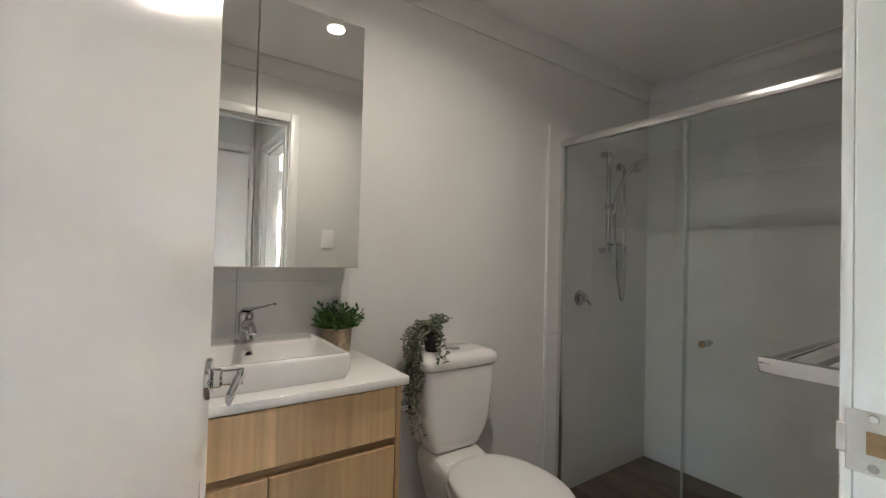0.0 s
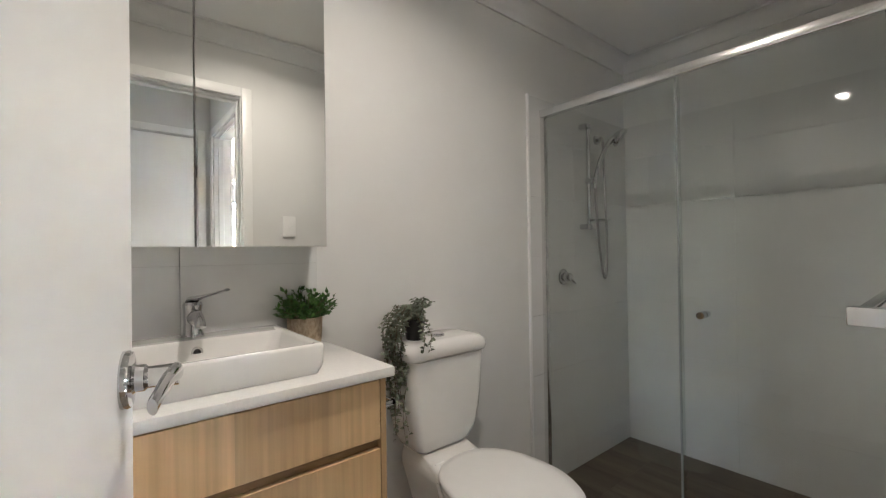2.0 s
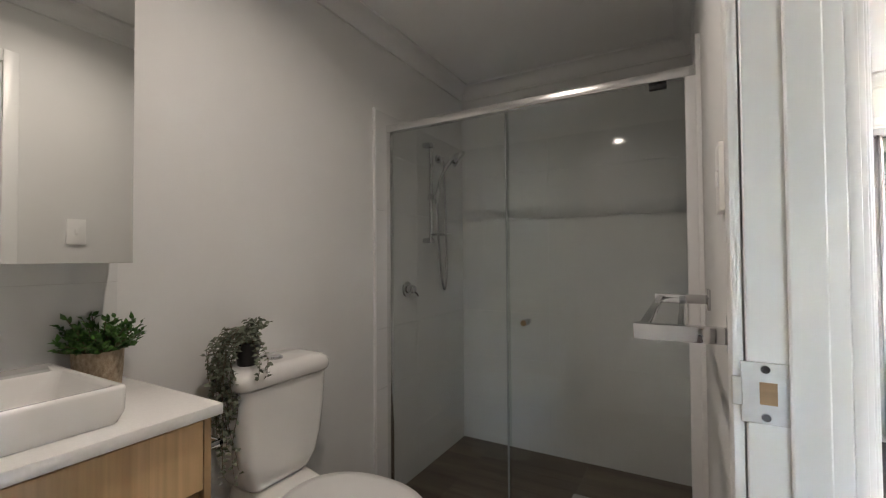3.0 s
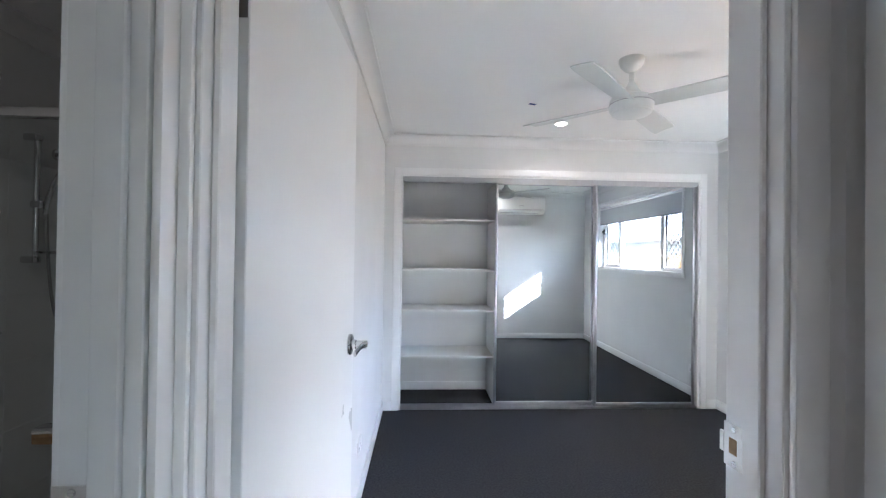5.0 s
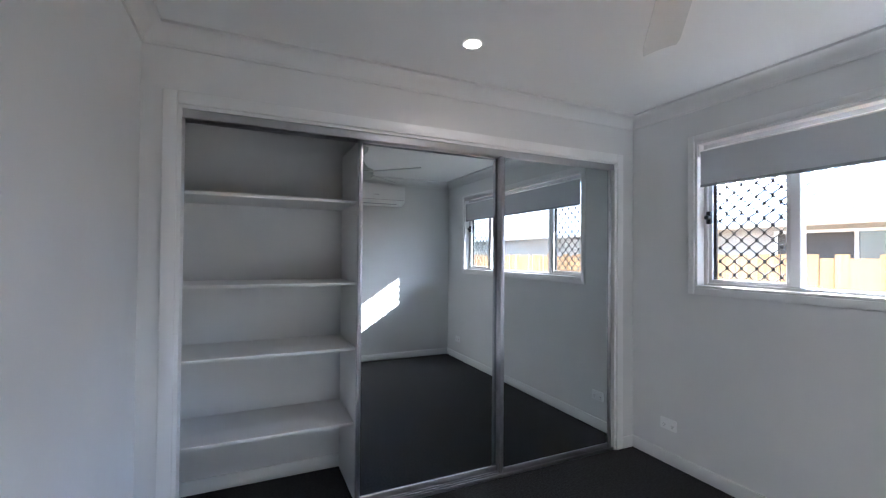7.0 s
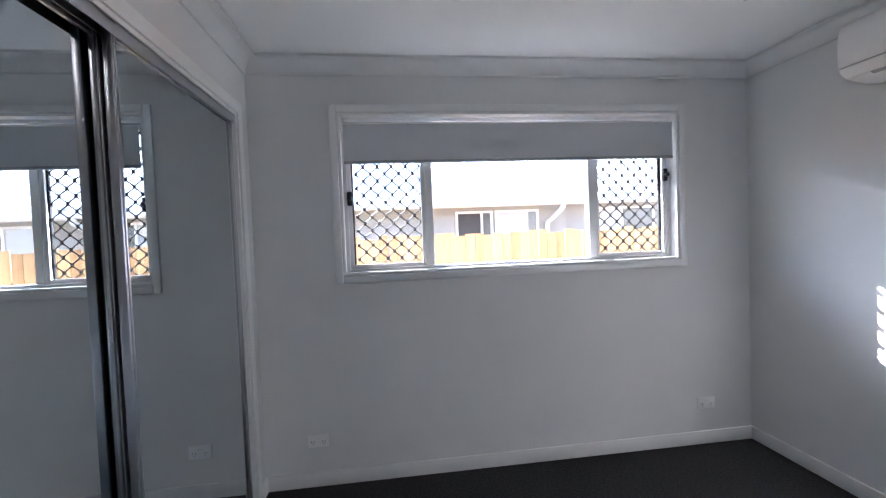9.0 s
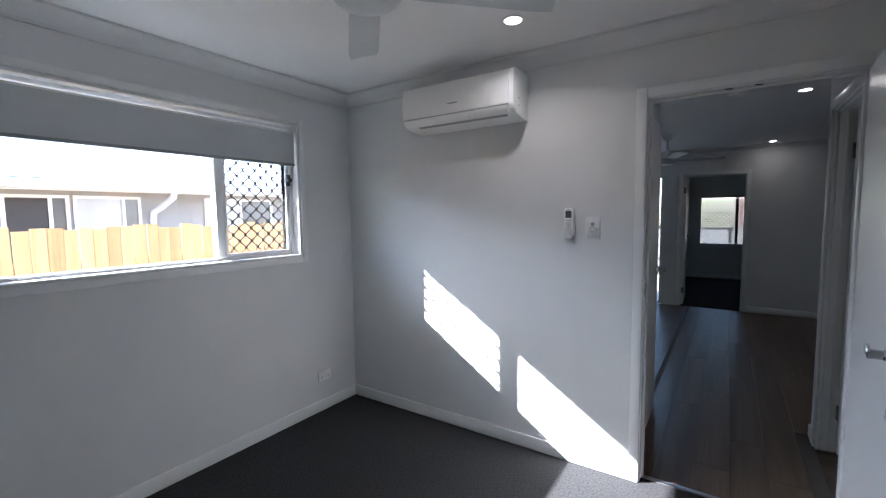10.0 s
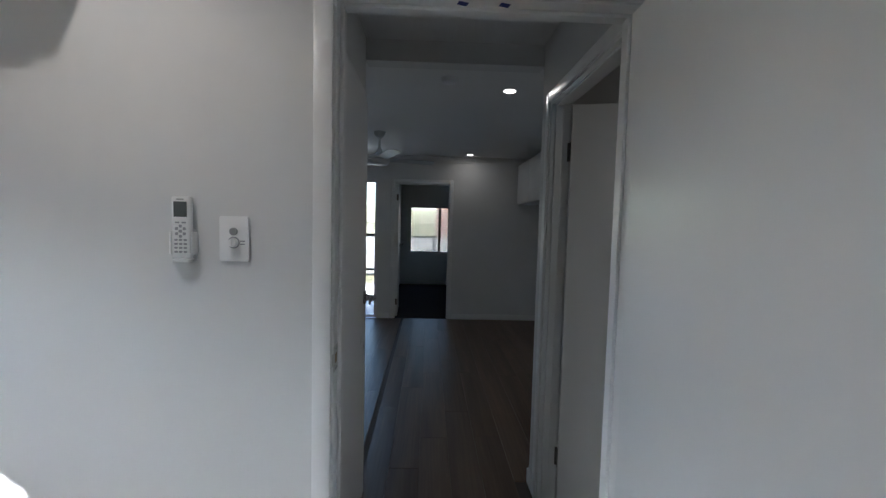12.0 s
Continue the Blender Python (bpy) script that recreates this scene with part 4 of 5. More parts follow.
cyl(bm, (-1.195, SY + 0.009, 0.935), (-1.195, SY + 0.042, 0.935), 0.0135, seg=24)
part("knob", bm, M_CHROME, screen, "round chrome knob")
part("pivot", box(-0.700, -0.640, SY - 0.004, SY + 0.016, 1.845, 1.866, r=0.002), M_BLACK, screen, "dark pivot block")

# hand shower on its rail
RXs, RYs = -1.884, 1.350
sh = thing("hand_shower", (-1.92, RYs, 1.30), "chrome hand shower on a sliding rail with soap dish", "shower")
bm = bmesh.new()
cyl(bm, (RXs, RYs, 1.315), (RXs, RYs, 1.895), 0.0120)
part("rail", bm, M_CHROME, sh)
for z in (1.318, 1.880):
    bm = bmesh.new()
    bx(bm, -1.929, RXs + 0.014, RYs - 0.026, RYs + 0.017, z - 0.015, z + 0.015, r=0.005)
    part("bracket", bm, M_CHROME, sh)
bm = bmesh.new()
bx(bm, RXs - 0.018, RXs + 0.030, RYs - 0.016, RYs + 0.020, 1.555, 1.590, r=0.006)
part("slider", bm, M_CHROME, sh)
bm = bmesh.new()
lathe(bm, [(0.018, 1.343), (0.050, 1.348), (0.066, 1.357), (0.063, 1.357), (0.046, 1.351), (0.016, 1.347)], (RXs + 0.045, RYs + 0.03, 0), 24)
part("soap_dish", bm, M_CHROME, sh, "oval chrome soap dish")
hp = [(RXs + 0.030, RYs + 0.012, 1.530), (RXs + 0.036, RYs + 0.018, 1.60), (RXs + 0.045, RYs + 0.040, 1.68), (RXs + 0.060, RYs + 0.075, 1.755), (RXs + 0.078, RYs + 0.105, 1.800), (RXs + 0.098, RYs + 0.130, 1.822)]
part("handset", sweep(bmesh.new(), hp, [0.010, 0.012, 0.013, 0.013, 0.015, 0.018]), M_CHROME, sh)
hm = look((RXs + 0.112, RYs + 0.140, 1.815), (RXs + 0.25, RYs + 0.215, 1.70))
part("spray_head", lathe(bmesh.new(), [(0.016, 0.036), (0.034, 0.022), (0.053, 0.004), (0.056, -0.008), (0.052, -0.014), (0.040, -0.015)], m=hm), M_CHROME, sh)
bm = bmesh.new()
cyl(bm, (-1.929, RYs + 0.155, 1.835), (-1.915, RYs + 0.155, 1.835), 0.028, 0.026, 24)
cyl(bm, (-1.915, RYs + 0.155, 1.835), (-1.885, RYs + 0.155, 1.835), 0.011)
part("wall_elbow", bm, M_CHROME, sh)
hose = []
for k in range(41):
    u = k / 40
    w = ((1 - u) ** 3, 3 * u * (1 - u) ** 2, 3 * u * u * (1 - u), u ** 3)
    yy, zz = (sum(a * b for a, b in zip(w, q)) for q in ((0.155, 0.150, 0.030, 0.020), (1.82, 0.87, 0.78, 1.53)))
    hose.append(Vector((-1.885 + 0.030 * math.sin(math.pi * u) + 0.030 * u, RYs + yy, zz)))
part("hose", sweep(bmesh.new(), hose, 0.0070, seg=8, up=(1, 0, 0)), M_HOSE, sh, "flexible steel hose")
mixer = thing("shower_mixer", (-1.928, 1.158, 1.045), "round chrome shower mixer on the tiled wall", "mixer tap")
mm = Matrix.Translation((-1.928, 1.158, 1.045)) @ Euler((0, radians(90), 0)).to_matrix().to_4x4()
part("cover_plate", lathe(bmesh.new(), [(0.043, 0), (0.043, 0.004), (0.039, 0.008), (0.026, 0.011)], m=mm), M_CHROME, mixer)
part("barrel", lathe(bmesh.new(), [(0.023, 0.009), (0.023, 0.046), (0.020, 0.052), (0.008, 0.053)], m=mm), M_CHROME, mixer)
part("lever", sweep(bmesh.new(), [(-1.885, 1.158, 1.045), (-1.878, 1.170, 1.028), (-1.872, 1.180, 1.016), (-1.868, 1.184, 1.008)], [0.010, 0.009, 0.008, 0.007], [0.008, 0.007, 0.006, 0.005]), M_CHROME, mixer)
tagged(new("shower_drain", mesh_of("shower_drain", extrude_outline(bmesh.new(), rounded_rect(-1.11, -1.01, 1.38, 1.48, 0.01), -0.012, -0.009, 0.001), M_STEEL)), "square steel drain grate in the shower floor", "drain")

# towel rail: two square bars between two arms
rail = thing("towel_rail", (BX1, 0.27, 1.10), "polished chrome double towel rail beside the door", "towel rail")
for y in (-0.035, 0.575):
    bm = bmesh.new()
    bx(bm, -0.670, BX1 - 0.006, y - 0.011, y + 0.011, 1.086, 1.110, r=0.002)
    part("arm", bm, M_CHROME, rail)
    part("wall_plate", box(BX1 - 0.008, BX1, y - 0.022, y + 0.022, 1.070, 1.126, r=0.002), M_CHROME, rail)
for x in (-0.656, -0.600):
    part("bar", box(x - 0.008, x + 0.008, -0.024, 0.564, 1.091, 1.107, r=0.002), M_CHROME, rail)

# vanity
VY0, VY1, VX = -0.965, -0.222, -1.500
van = thing("vanity_cabinet", (-1.72, -0.59, 0), "pale oak bathroom vanity cabinet with recessed finger rails", "vanity")
part("end_panel", box(BX0, VX, VY1 - 0.016, VY1, 0.0, 0.876, r=0.001, seg=1), M_OAK, van)
part("end_panel", box(BX0, VX, VY0, VY0 + 0.016, 0.0, 0.876, r=0.001, seg=1), M_OAK, van)
part("kickboard", box(-1.56, -1.545, VY0 + 0.016, VY1 - 0.016, 0.0, 0.10), M_OAK, van)
part("carcass", box(BX0, -1.530, VY0 + 0.016, VY1 - 0.016, 0.10, 0.870), M_MELA, van)
part("drawer_front", box(-1.519, VX, VY0 + 0.018, VY1 - 0.018, 0.724, 0.870, r=0.0012, seg=1), M_OAK, van, "oak drawer front")
part("finger_rail", box(-1.529, -1.516, VY0 + 0.017, VY1 - 0.017, 0.690, 0.726), M_OAKDK, van, "oak finger rail, recess shade in its colour")
for y0, y1 in ((VY0 + 0.018, -0.5915), (-0.5885, VY1 - 0.018)):
    part("door", box(-1.519, VX, y0, y1, 0.104, 0.700, r=0.0012, seg=1), M_OAK, van, "oak cabinet door")
part("stone_top", box(BX0 + 0.001, -1.484, -0.975, -0.204, 0.8765, 0.902, r=0.004), M_STONE, van, "white stone top")


def ring(bm, pts, z):
    return [bm.verts.new((x, y, z)) for x, y in pts]


basin = thing("wash_basin", (-1.72, -0.59, 0.902), "white rectangular ceramic wash basin on the vanity top", "basin")
bm = bmesh.new()
B = (-1.905, -1.542, -0.818, -0.362)
prof = [(0.010, 0.018, 0.902), (0.001, 0.016, 0.925), (0.0, 0.015, 0.968), (0.002, 0.014, 0.973), (0.006, 0.012, 0.975)]
rings = [ring(bm, rounded_rect(B[0] + i, B[1] - i, B[2] + i, B[3] - i, r), z) for i, r, z in prof]
for fx, sy, bk, r, z in ((0.016, 0.018, 0.100, 0.016, 0.9745), (0.020, 0.023, 0.104, 0.020, 0.968), (0.032, 0.040, 0.112, 0.035, 0.922), (0.055, 0.070, 0.130, 0.045, 0.910)):
    rings.append(ring(bm, rounded_rect(B[0] + bk, B[1] - fx, B[2] + sy, B[3] - sy, r), z))
for a, b in zip(rings, rings[1:]):
    for k in range(len(a)):
        bm.faces.new((a[k], a[(k + 1) % len(a)], b[(k + 1) % len(b)], b[k]))
bm.faces.new(rings[0][::-1])
bm.faces.new(rings[-1])
part("bowl", bm, M_CERAMIC, basin, angle=50)
bm = bmesh.new()
cyl(bm, (-1.803, -0.59, 0.946), (-1.7955, -0.59, 0.944), 0.0125, 0.0135, 20)
o = part("overflow_ring", bm, M_CHROME, basin, "chrome overflow ring")
bm = bmesh.new()
cyl(bm, (-1.797, -0.59, 0.945), (-1.7945, -0.59, 0.9437), 0.0085, seg=16)
# dark disc in place of the shaded overflow opening
part("overflow_hole", bm, M_DARK, o)
part("plug", lathe(bmesh.new(), [(0.030, 0.910), (0.030, 0.913), (0.022, 0.917)], (-1.70, -0.59, 0), 24), M_CHROME, basin, "round chrome plug")

tap = thing("basin_tap", (-1.855, -0.59, 0.975), "chrome single lever basin tap", "tap")
part("body", lathe(bmesh.new(), [(0.027, 0.974), (0.027, 0.979), (0.023, 0.984), (0.021, 1.010), (0.022, 1.045), (0.024, 1.058), (0.020, 1.066)], (-1.855, -0.59, 0)), M_CHROME, tap)
part("spout", sweep(bmesh.new(), [(-1.850, -0.59, 1.022), (-1.81, -0.59, 1.034), (-1.775, -0.59, 1.034), (-1.752, -0.59, 1.022), (-1.748, -0.59, 1.012)], [0.018, 0.017, 0.016, 0.014, 0.013], [0.017, 0.014, 0.012, 0.012, 0.012], up=(0, 1, 0)), M_CHROME, tap)
part("lever", sweep(bmesh.new(), [(-1.872, -0.59, 1.064), (-1.850, -0.588, 1.074), (-1.805, -0.574, 1.082), (-1.765, -0.556, 1.091), (-1.722, -0.536, 1.102)], [0.016, 0.018, 0.012, 0.009, 0.008], [0.006, 0.008, 0.005, 0.004, 0.0035]), M_CHROME, tap)

cab = thing("mirror_cabinet", (-1.87, -0.59, 1.212), "white wall cabinet with two mirrored doors above vanity", "mirror cabinet")
part("body", box(BX0, -1.822, -0.942, -0.236, 1.212, 2.066, r=0.001, seg=1), M_MELA, cab)
for y0, y1 in ((-0.940, -0.5915), (-0.5885, -0.240)):
    d = part("door", box(-1.820, -1.806, y0, y1, 1.209, 2.064, r=0.0008, seg=1), M_MELA, cab, "mirror fronted door")
    part("mirror", box(-1.8058, -1.8010, y0 + 0.0005, y1 - 0.0005, 1.2095, 2.0635, r=0.0004, seg=1), M_BMIRROR, d, "clear mirror")

# toilet
TY = 0.214
TP = TY + 0.012
wc = thing("toilet", (-1.6, TY, 0), "white ceramic close coupled toilet with the lid closed", "toilet")


def blend(bm, sections, cap=True):
    rs = [ring(bm, pts, z) for pts, z in sections]
    for a, b in zip(rs, rs[1:]):
        for k in range(len(a)):
            bm.faces.new((a[k], a[(k + 1) % len(a)], b[(k + 1) % len(b)], b[k]))
    if cap:
        bm.faces.new(rs[0][::-1])
        bm.faces.new(rs[-1])
    return bm


def tank(w, x1, r, x0=-1.938):
    return rounded_rect(x0, x1, TY - w, TY + w, r, 6)


part("cistern", blend(bmesh.new(), [(tank(0.104, -1.800, 0.030), 0.462), (tank(0.122, -1.786, 0.034), 0.480), (tank(0.146, -1.774, 0.036), 0.520), (tank(0.165, -1.766, 0.038), 0.590), (tank(0.175, -1.760, 0.040), 0.690), (tank(0.180, -1.757, 0.040), 0.806)]), M_CERAMIC, wc, angle=50)
part("cistern_lid", blend(bmesh.new(), [(tank(0.186, -1.752, 0.040), 0.810), (tank(0.192, -1.747, 0.042), 0.818), (tank(0.193, -1.746, 0.044), 0.840), (tank(0.188, -1.752, 0.046), 0.856), (tank(0.174, -1.766, 0.046), 0.866), (tank(0.150, -1.79, 0.046), 0.869)]), M_CERAMIC, wc, angle=60)
part("flush_button", lathe(bmesh.new(), [(0.028, 0.868), (0.028, 0.874), (0.024, 0.877), (0.010, 0.877)], (-1.850, TY + 0.01, 0), 28), M_CHROME, wc, "round chrome flush button")


def pan(scale, xb, xf, n=40, pw=2.3):
    out = []
    cx, ax = (xb + xf) / 2, (xf - xb) / 2
    for k in range(n):
        a = 2 * math.pi * k / n
        c, s = math.cos(a), math.sin(a)
        x = cx + ax * math.copysign(abs(c) ** (2 / pw), c)
        taper = 1.0 if c < 0 else 1.0 - 0.16 * c * c
        out.append((x, TP + scale * taper * math.copysign(abs(s) ** (2 / pw), s)))
    return out


part("pan", blend(bmesh.new(), [(pan(0.105, -1.82, -1.43), -0.012), (pan(0.100, -1.82, -1.44), 0.10), (pan(0.106, -1.80, -1.40), 0.20), (pan(0.140, -1.78, -1.33), 0.30), (pan(0.176, -1.76, -1.275), 0.375), (pan(0.184, -1.76, -1.262), 0.408), (pan(0.178, -1.75, -1.268), 0.414)]), M_CERAMIC, wc, angle=60)
part("cistern_foot", blend(bmesh.new(), [(rounded_rect(-1.90, -1.66, TY - 0.075, TY + 0.085, 0.03, 6), 0.20), (rounded_rect(-1.93, -1.66, TY - 0.100, TY + 0.110, 0.03, 6), 0.34), (rounded_rect(-1.935, -1.665, TY - 0.118, TY + 0.125, 0.03, 6), 0.405), (rounded_rect(-1.935, -1.69, TY - 0.116, TY + 0.120, 0.03, 6), 0.435), (rounded_rect(-1.935, -1.775, TY - 0.108, TY + 0.108, 0.03, 6), 0.463)]), M_CERAMIC, wc)
part("seat", blend(bmesh.new(), [(pan(0.185, -1.735, -1.250), 0.415), (pan(0.189, -1.738, -1.246), 0.419), (pan(0.189, -1.738, -1.246), 0.430), (pan(0.186, -1.735, -1.250), 0.434)]), M_PLASTIC, wc, "white plastic seat", angle=60)
part("lid", blend(bmesh.new(), [(pan(0.186, -1.738, -1.249), 0.4345), (pan(0.191, -1.742, -1.244), 0.438), (pan(0.191, -1.742, -1.244), 0.449), (pan(0.184, -1.736, -1.252), 0.457), (pan(0.150, -1.70, -1.29), 0.463), (pan(0.08, -1.62, -1.37), 0.466)]), M_PLASTIC, wc, "white plastic closed lid", angle=60)
for y in (TY - 0.075, TY + 0.075):
    bm = bmesh.new()
    cyl(bm, (-1.742, y - 0.02, 0.440), (-1.742, y + 0.02, 0.440), 0.012)
    part("hinge", bm, M_PLASTIC, wc)
holder = thing("toilet_roll_holder", (-1.63, VY1, 0.74), "empty chrome toilet roll holder on the vanity side", "toilet roll holder")
part("plate", box(-1.690, -1.610, VY1 - 0.002, VY1 + 0.006, 0.745, 0.785, r=0.002), M_CHROME, holder)
part("arm", box(-1.622, -1.610, VY1 + 0.006, VY1 + 0.100, 0.752, 0.766, r=0.002), M_CHROME, holder)
part("bar", box(-1.745, -1.610, VY1 + 0.088, VY1 + 0.100, 0.752, 0.766, r=0.002), M_CHROME, holder)

# potted plants
rng = random.Random(7)


def leaf_at(bm, p, d, length, width, curl=0.25):
    """A small leaf of six points, bent along its length."""
    d = Vector(d).normalized()
    s = d.cross(Vector((rng.uniform(-1, 1), rng.uniform(-1, 1), rng.uniform(0.3, 1)))).normalized()
    n = s.cross(d)
    p = Vector(p)
    mid, tip = p + d * length * 0.5 + n * length * 0.08, p + d * length - n * length * curl
    v = [bm.verts.new(q) for q in (p, p + d * length * 0.25 + s * width * 0.38, mid + s * width * 0.5, tip, mid - s * width * 0.5, p + d * length * 0.25 - s * width * 0.38, mid + n * -0.0)]
    for a, b, c in ((0, 1, 6), (1, 2, 6), (2, 3, 6), (3, 4, 6), (4, 5, 6), (5, 0, 6)):
        bm.faces.new((v[a], v[b], v[c]))


PX, PY = -1.868, -0.285
plant = thing("potted_plant", (PX, PY, 0.902), "bushy green plant in woven beige pot on vanity", "plant")
part("pot", lathe(bmesh.new(), [(0.044, 0.9025), (0.048, 0.906), (0.051, 0.945), (0.053, 0.990), (0.052, 0.994), (0.047, 0.992), (0.046, 0.975)], (PX, PY, 0), 36), M_WEAVE, plant, "woven beige pot")
stems, leaves = bmesh.new(), bmesh.new()
for k in range(85):
    a, e = rng.uniform(0, 2 * math.pi), rng.uniform(0.12, 1.0)
    d = Vector((math.cos(a) * (1 - e * 0.55), math.sin(a) * (1 - e * 0.55), 0.28 + 0.75 * e)).normalized()
    q = Vector((PX + 0.030 * math.cos(a) * rng.random(), PY + 0.030 * math.sin(a) * rng.random(), 0.980))
    ln = rng.uniform(0.055, 0.105)
    tip = q + d * ln + Vector((0, 0, -0.012 * (1 - e)))
    if tip.x < BX0 + 0.012:
        tip.x = BX0 + 0.012
    sweep(stems, [q, (q + tip) / 2 + Vector((0, 0, 0.006)), tip], 0.0012, seg=4)
    for j in range(7):
        u = 0.35 + 0.65 * j / 6
        c = q.lerp(tip, u)
        b = rng.uniform(0, 2 * math.pi)
        dd = d + Vector((math.cos(b), math.sin(b), 0.3)) * 0.9
        if c.x + dd.x * 0.02 < BX0 + 0.004:
            dd.x = abs(dd.x)
        leaf_at(leaves, c, dd, rng.uniform(0.016, 0.028), rng.uniform(0.008, 0.013))
part("stem", stems, M_STEM, plant)
part("foliage", leaves, M_LEAF, plant, "dense bright green leaves")

QX, QY, QZ = -1.850, 0.118, 0.869
trail = thing("trailing_plant", (QX, QY, QZ), "trailing sage green plant in black pot on cistern", "plant")
part("pot", lathe(bmesh.new(), [(0.029, QZ + 0.0005), (0.031, QZ + 0.003), (0.040, QZ + 0.070), (0.042, QZ + 0.075), (0.039, QZ + 0.076), (0.037, QZ + 0.064)], (QX, QY, 0), 28), M_POTBLK, trail, "small black plastic pot")
stems, leaves = bmesh.new(), bmesh.new()
for k in range(44):
    top = Vector((QX + rng.uniform(-0.02, 0.02), QY + rng.uniform(-0.02, 0.02), QZ + 0.065))
    if k < 24:
        drop, out = rng.uniform(0.10, 0.40), rng.uniform(0.094, 0.134)
        crest = Vector((QX + rng.uniform(-0.03, 0.06), QY - out * 0.55, QZ + rng.uniform(0.08, 0.135)))
        pts = [top, top.lerp(crest, 0.6) + Vector((0, 0, 0.02)), crest]
        n = 10
        for i in range(1, n + 1):
            u = i / n
            pts.append(Vector((crest.x + 0.03 * u + 0.008 * math.sin(9 * u + k), QY - out - 0.010 * math.sin(6 * u + k * 2), crest.z - 0.03 - drop * u)))
    elif k < 26:
        pts = [top, top + Vector((0.03, -0.01, 0.045)), top + Vector((0.075, -0.03, 0.02)), top + Vector((0.120, -0.045 + rng.uniform(-0.02, 0.02), -0.030)), top + Vector((0.128, -0.05, -0.090))]
    else:
        a = rng.uniform(0, 2 * math.pi)
        pts = [top, top + Vector((0.02 * math.cos(a), 0.02 * math.sin(a) + 0.01, 0.05)), top + Vector((0.045 * math.cos(a), 0.045 * math.sin(a) + 0.035, rng.uniform(0.05, 0.095)))]
    fine = []
    for a, b in zip(pts, pts[1:]):
        m = max(2, int((b - a).length / 0.010))
        fine += [a.lerp(b, i / m) for i in range(m)]
    fine = [Vector((max(q.x, BX0 + 0.012), q.y, q.z)) for q in fine]
    sweep(stems, fine[::2] if len(fine) > 4 else fine, 0.0010, seg=4)
    for q in fine[2:]:
        for _ in range(1 if k < 24 else 2):
            b = rng.uniform(0, 2 * math.pi)
            dd = Vector((abs(math.cos(b)) if q.x < BX0 + 0.03 else math.cos(b), math.sin(b), rng.uniform(-0.5, 0.5)))
            leaf_at(leaves, q, dd, rng.uniform(0.013, 0.021), rng.uniform(0.010, 0.016), 0.1)
part("stem", stems, M_STEM, trail)
part("foliage", leaves, M_SAGE, trail, "small round sage leaves on hanging stems")

# ---- living room beyond the hall ----
smoke = thing("smoke_alarm", (0.04, -1.69, CZ), "round white smoke alarm on the ceiling", "smoke alarm")
part("case", lathe(bmesh.new(), [(0.055, CZ), (0.055, CZ - 0.012), (0.048, CZ - 0.028), (0.030, CZ - 0.036), (0.010, CZ - 0.037)], (0.04, -1.69, 0)), M_PLASTIC, smoke)
over = thing("overhead_cupboard", (-1.44, -4.0, 1.72), "white overhead kitchen cupboard on the living room wall", "cupboard")
part("body", box(LX0, -1.16, LY0 + 0.002, -3.0, 1.735, 2.30, r=0.001, seg=1), M_MELA, over)
for k in range(3):
    part("door", box(-1.159, -1.141, LY0 + 0.005 + 0.698 * k, LY0 + 0.698 * (k + 1), 1.735, 2.298, r=0.002), M_MELA, over)

slide = thing("sliding_glass_door", (1.85, LY0 - 0.05, 0), "aluminium sliding glass door to the yard", "glass door", kind="structure")
for b in ((0.907, 0.950, 0, 2.048), (2.405, 2.448, 0, 2.048), (0.950, 2.405, 2.005, 2.048), (0.950, 2.405, 0.0, 0.045)):
    part("frame", box(b[0], b[1], LY0 - 0.085, LY0 - 0.03, b[2], b[3], r=0.003, seg=1), M_FRAME, slide)
for z in (0.70, 1.22):
    part("screen_bar", box(0.950, 2.405, LY0 - 0.10, LY0 - 0.088, z, z + 0.03), M_BLACK, slide, "black screen bar")
# added tint holds back sky light in the living room
p = part("pane", box(0.950, 2.405, LY0 - 0.060, LY0 - 0.054, 0.045, 2.005), M_DIMGLASS, slide, "glass pane with an added tint that dims daylight")
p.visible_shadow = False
w2 = thing("window_2", (0, FY0 - 0.05, 0.72), "far bedroom window with black diamond security screen", "window", kind="structure")
for b in ((-0.62, -0.58, 0.72, 1.80), (0.56, 0.60, 0.72, 1.80), (-0.58, 0.56, 1.76, 1.80), (-0.58, 0.56, 0.72, 0.76)):
    part("window_frame", box(b[0], b[1], FY0 - 0.09, FY0 - 0.03, b[2], b[3]), M_FRAME, w2)
part("mullion", box(-0.12, -0.07, FY0 - 0.088, FY0 - 0.032, 0.76, 1.76), M_BLACK, w2)
# added tint darkens the sunlit view behind the far window
p = part("pane", box(-0.58, 0.56, FY0 - 0.06, FY0 - 0.055, 0.76, 1.76), M_DIMGLASS, w2, "glass pane with an added tint that dims daylight")
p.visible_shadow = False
bm = bmesh.new()
for k in range(-14, 30):
    for s in (1, -1):
        x0, z0 = -0.58 + 0.084 * k, 0.76
        pts = [(x0 + s * 0.5 * 0.084 * j, z0 + 0.042 * j) for j in range(25)]
        pts = [(x, FY0 - 0.075, z) for x, z in pts if -0.58 <= x <= 0.56 and z <= 1.76]
        if len(pts) > 1:
            sweep(bm, [pts[0], pts[-1]], 0.011, seg=4)
part("security_mesh", bm, M_BLACK, w2, "black diamond mesh")

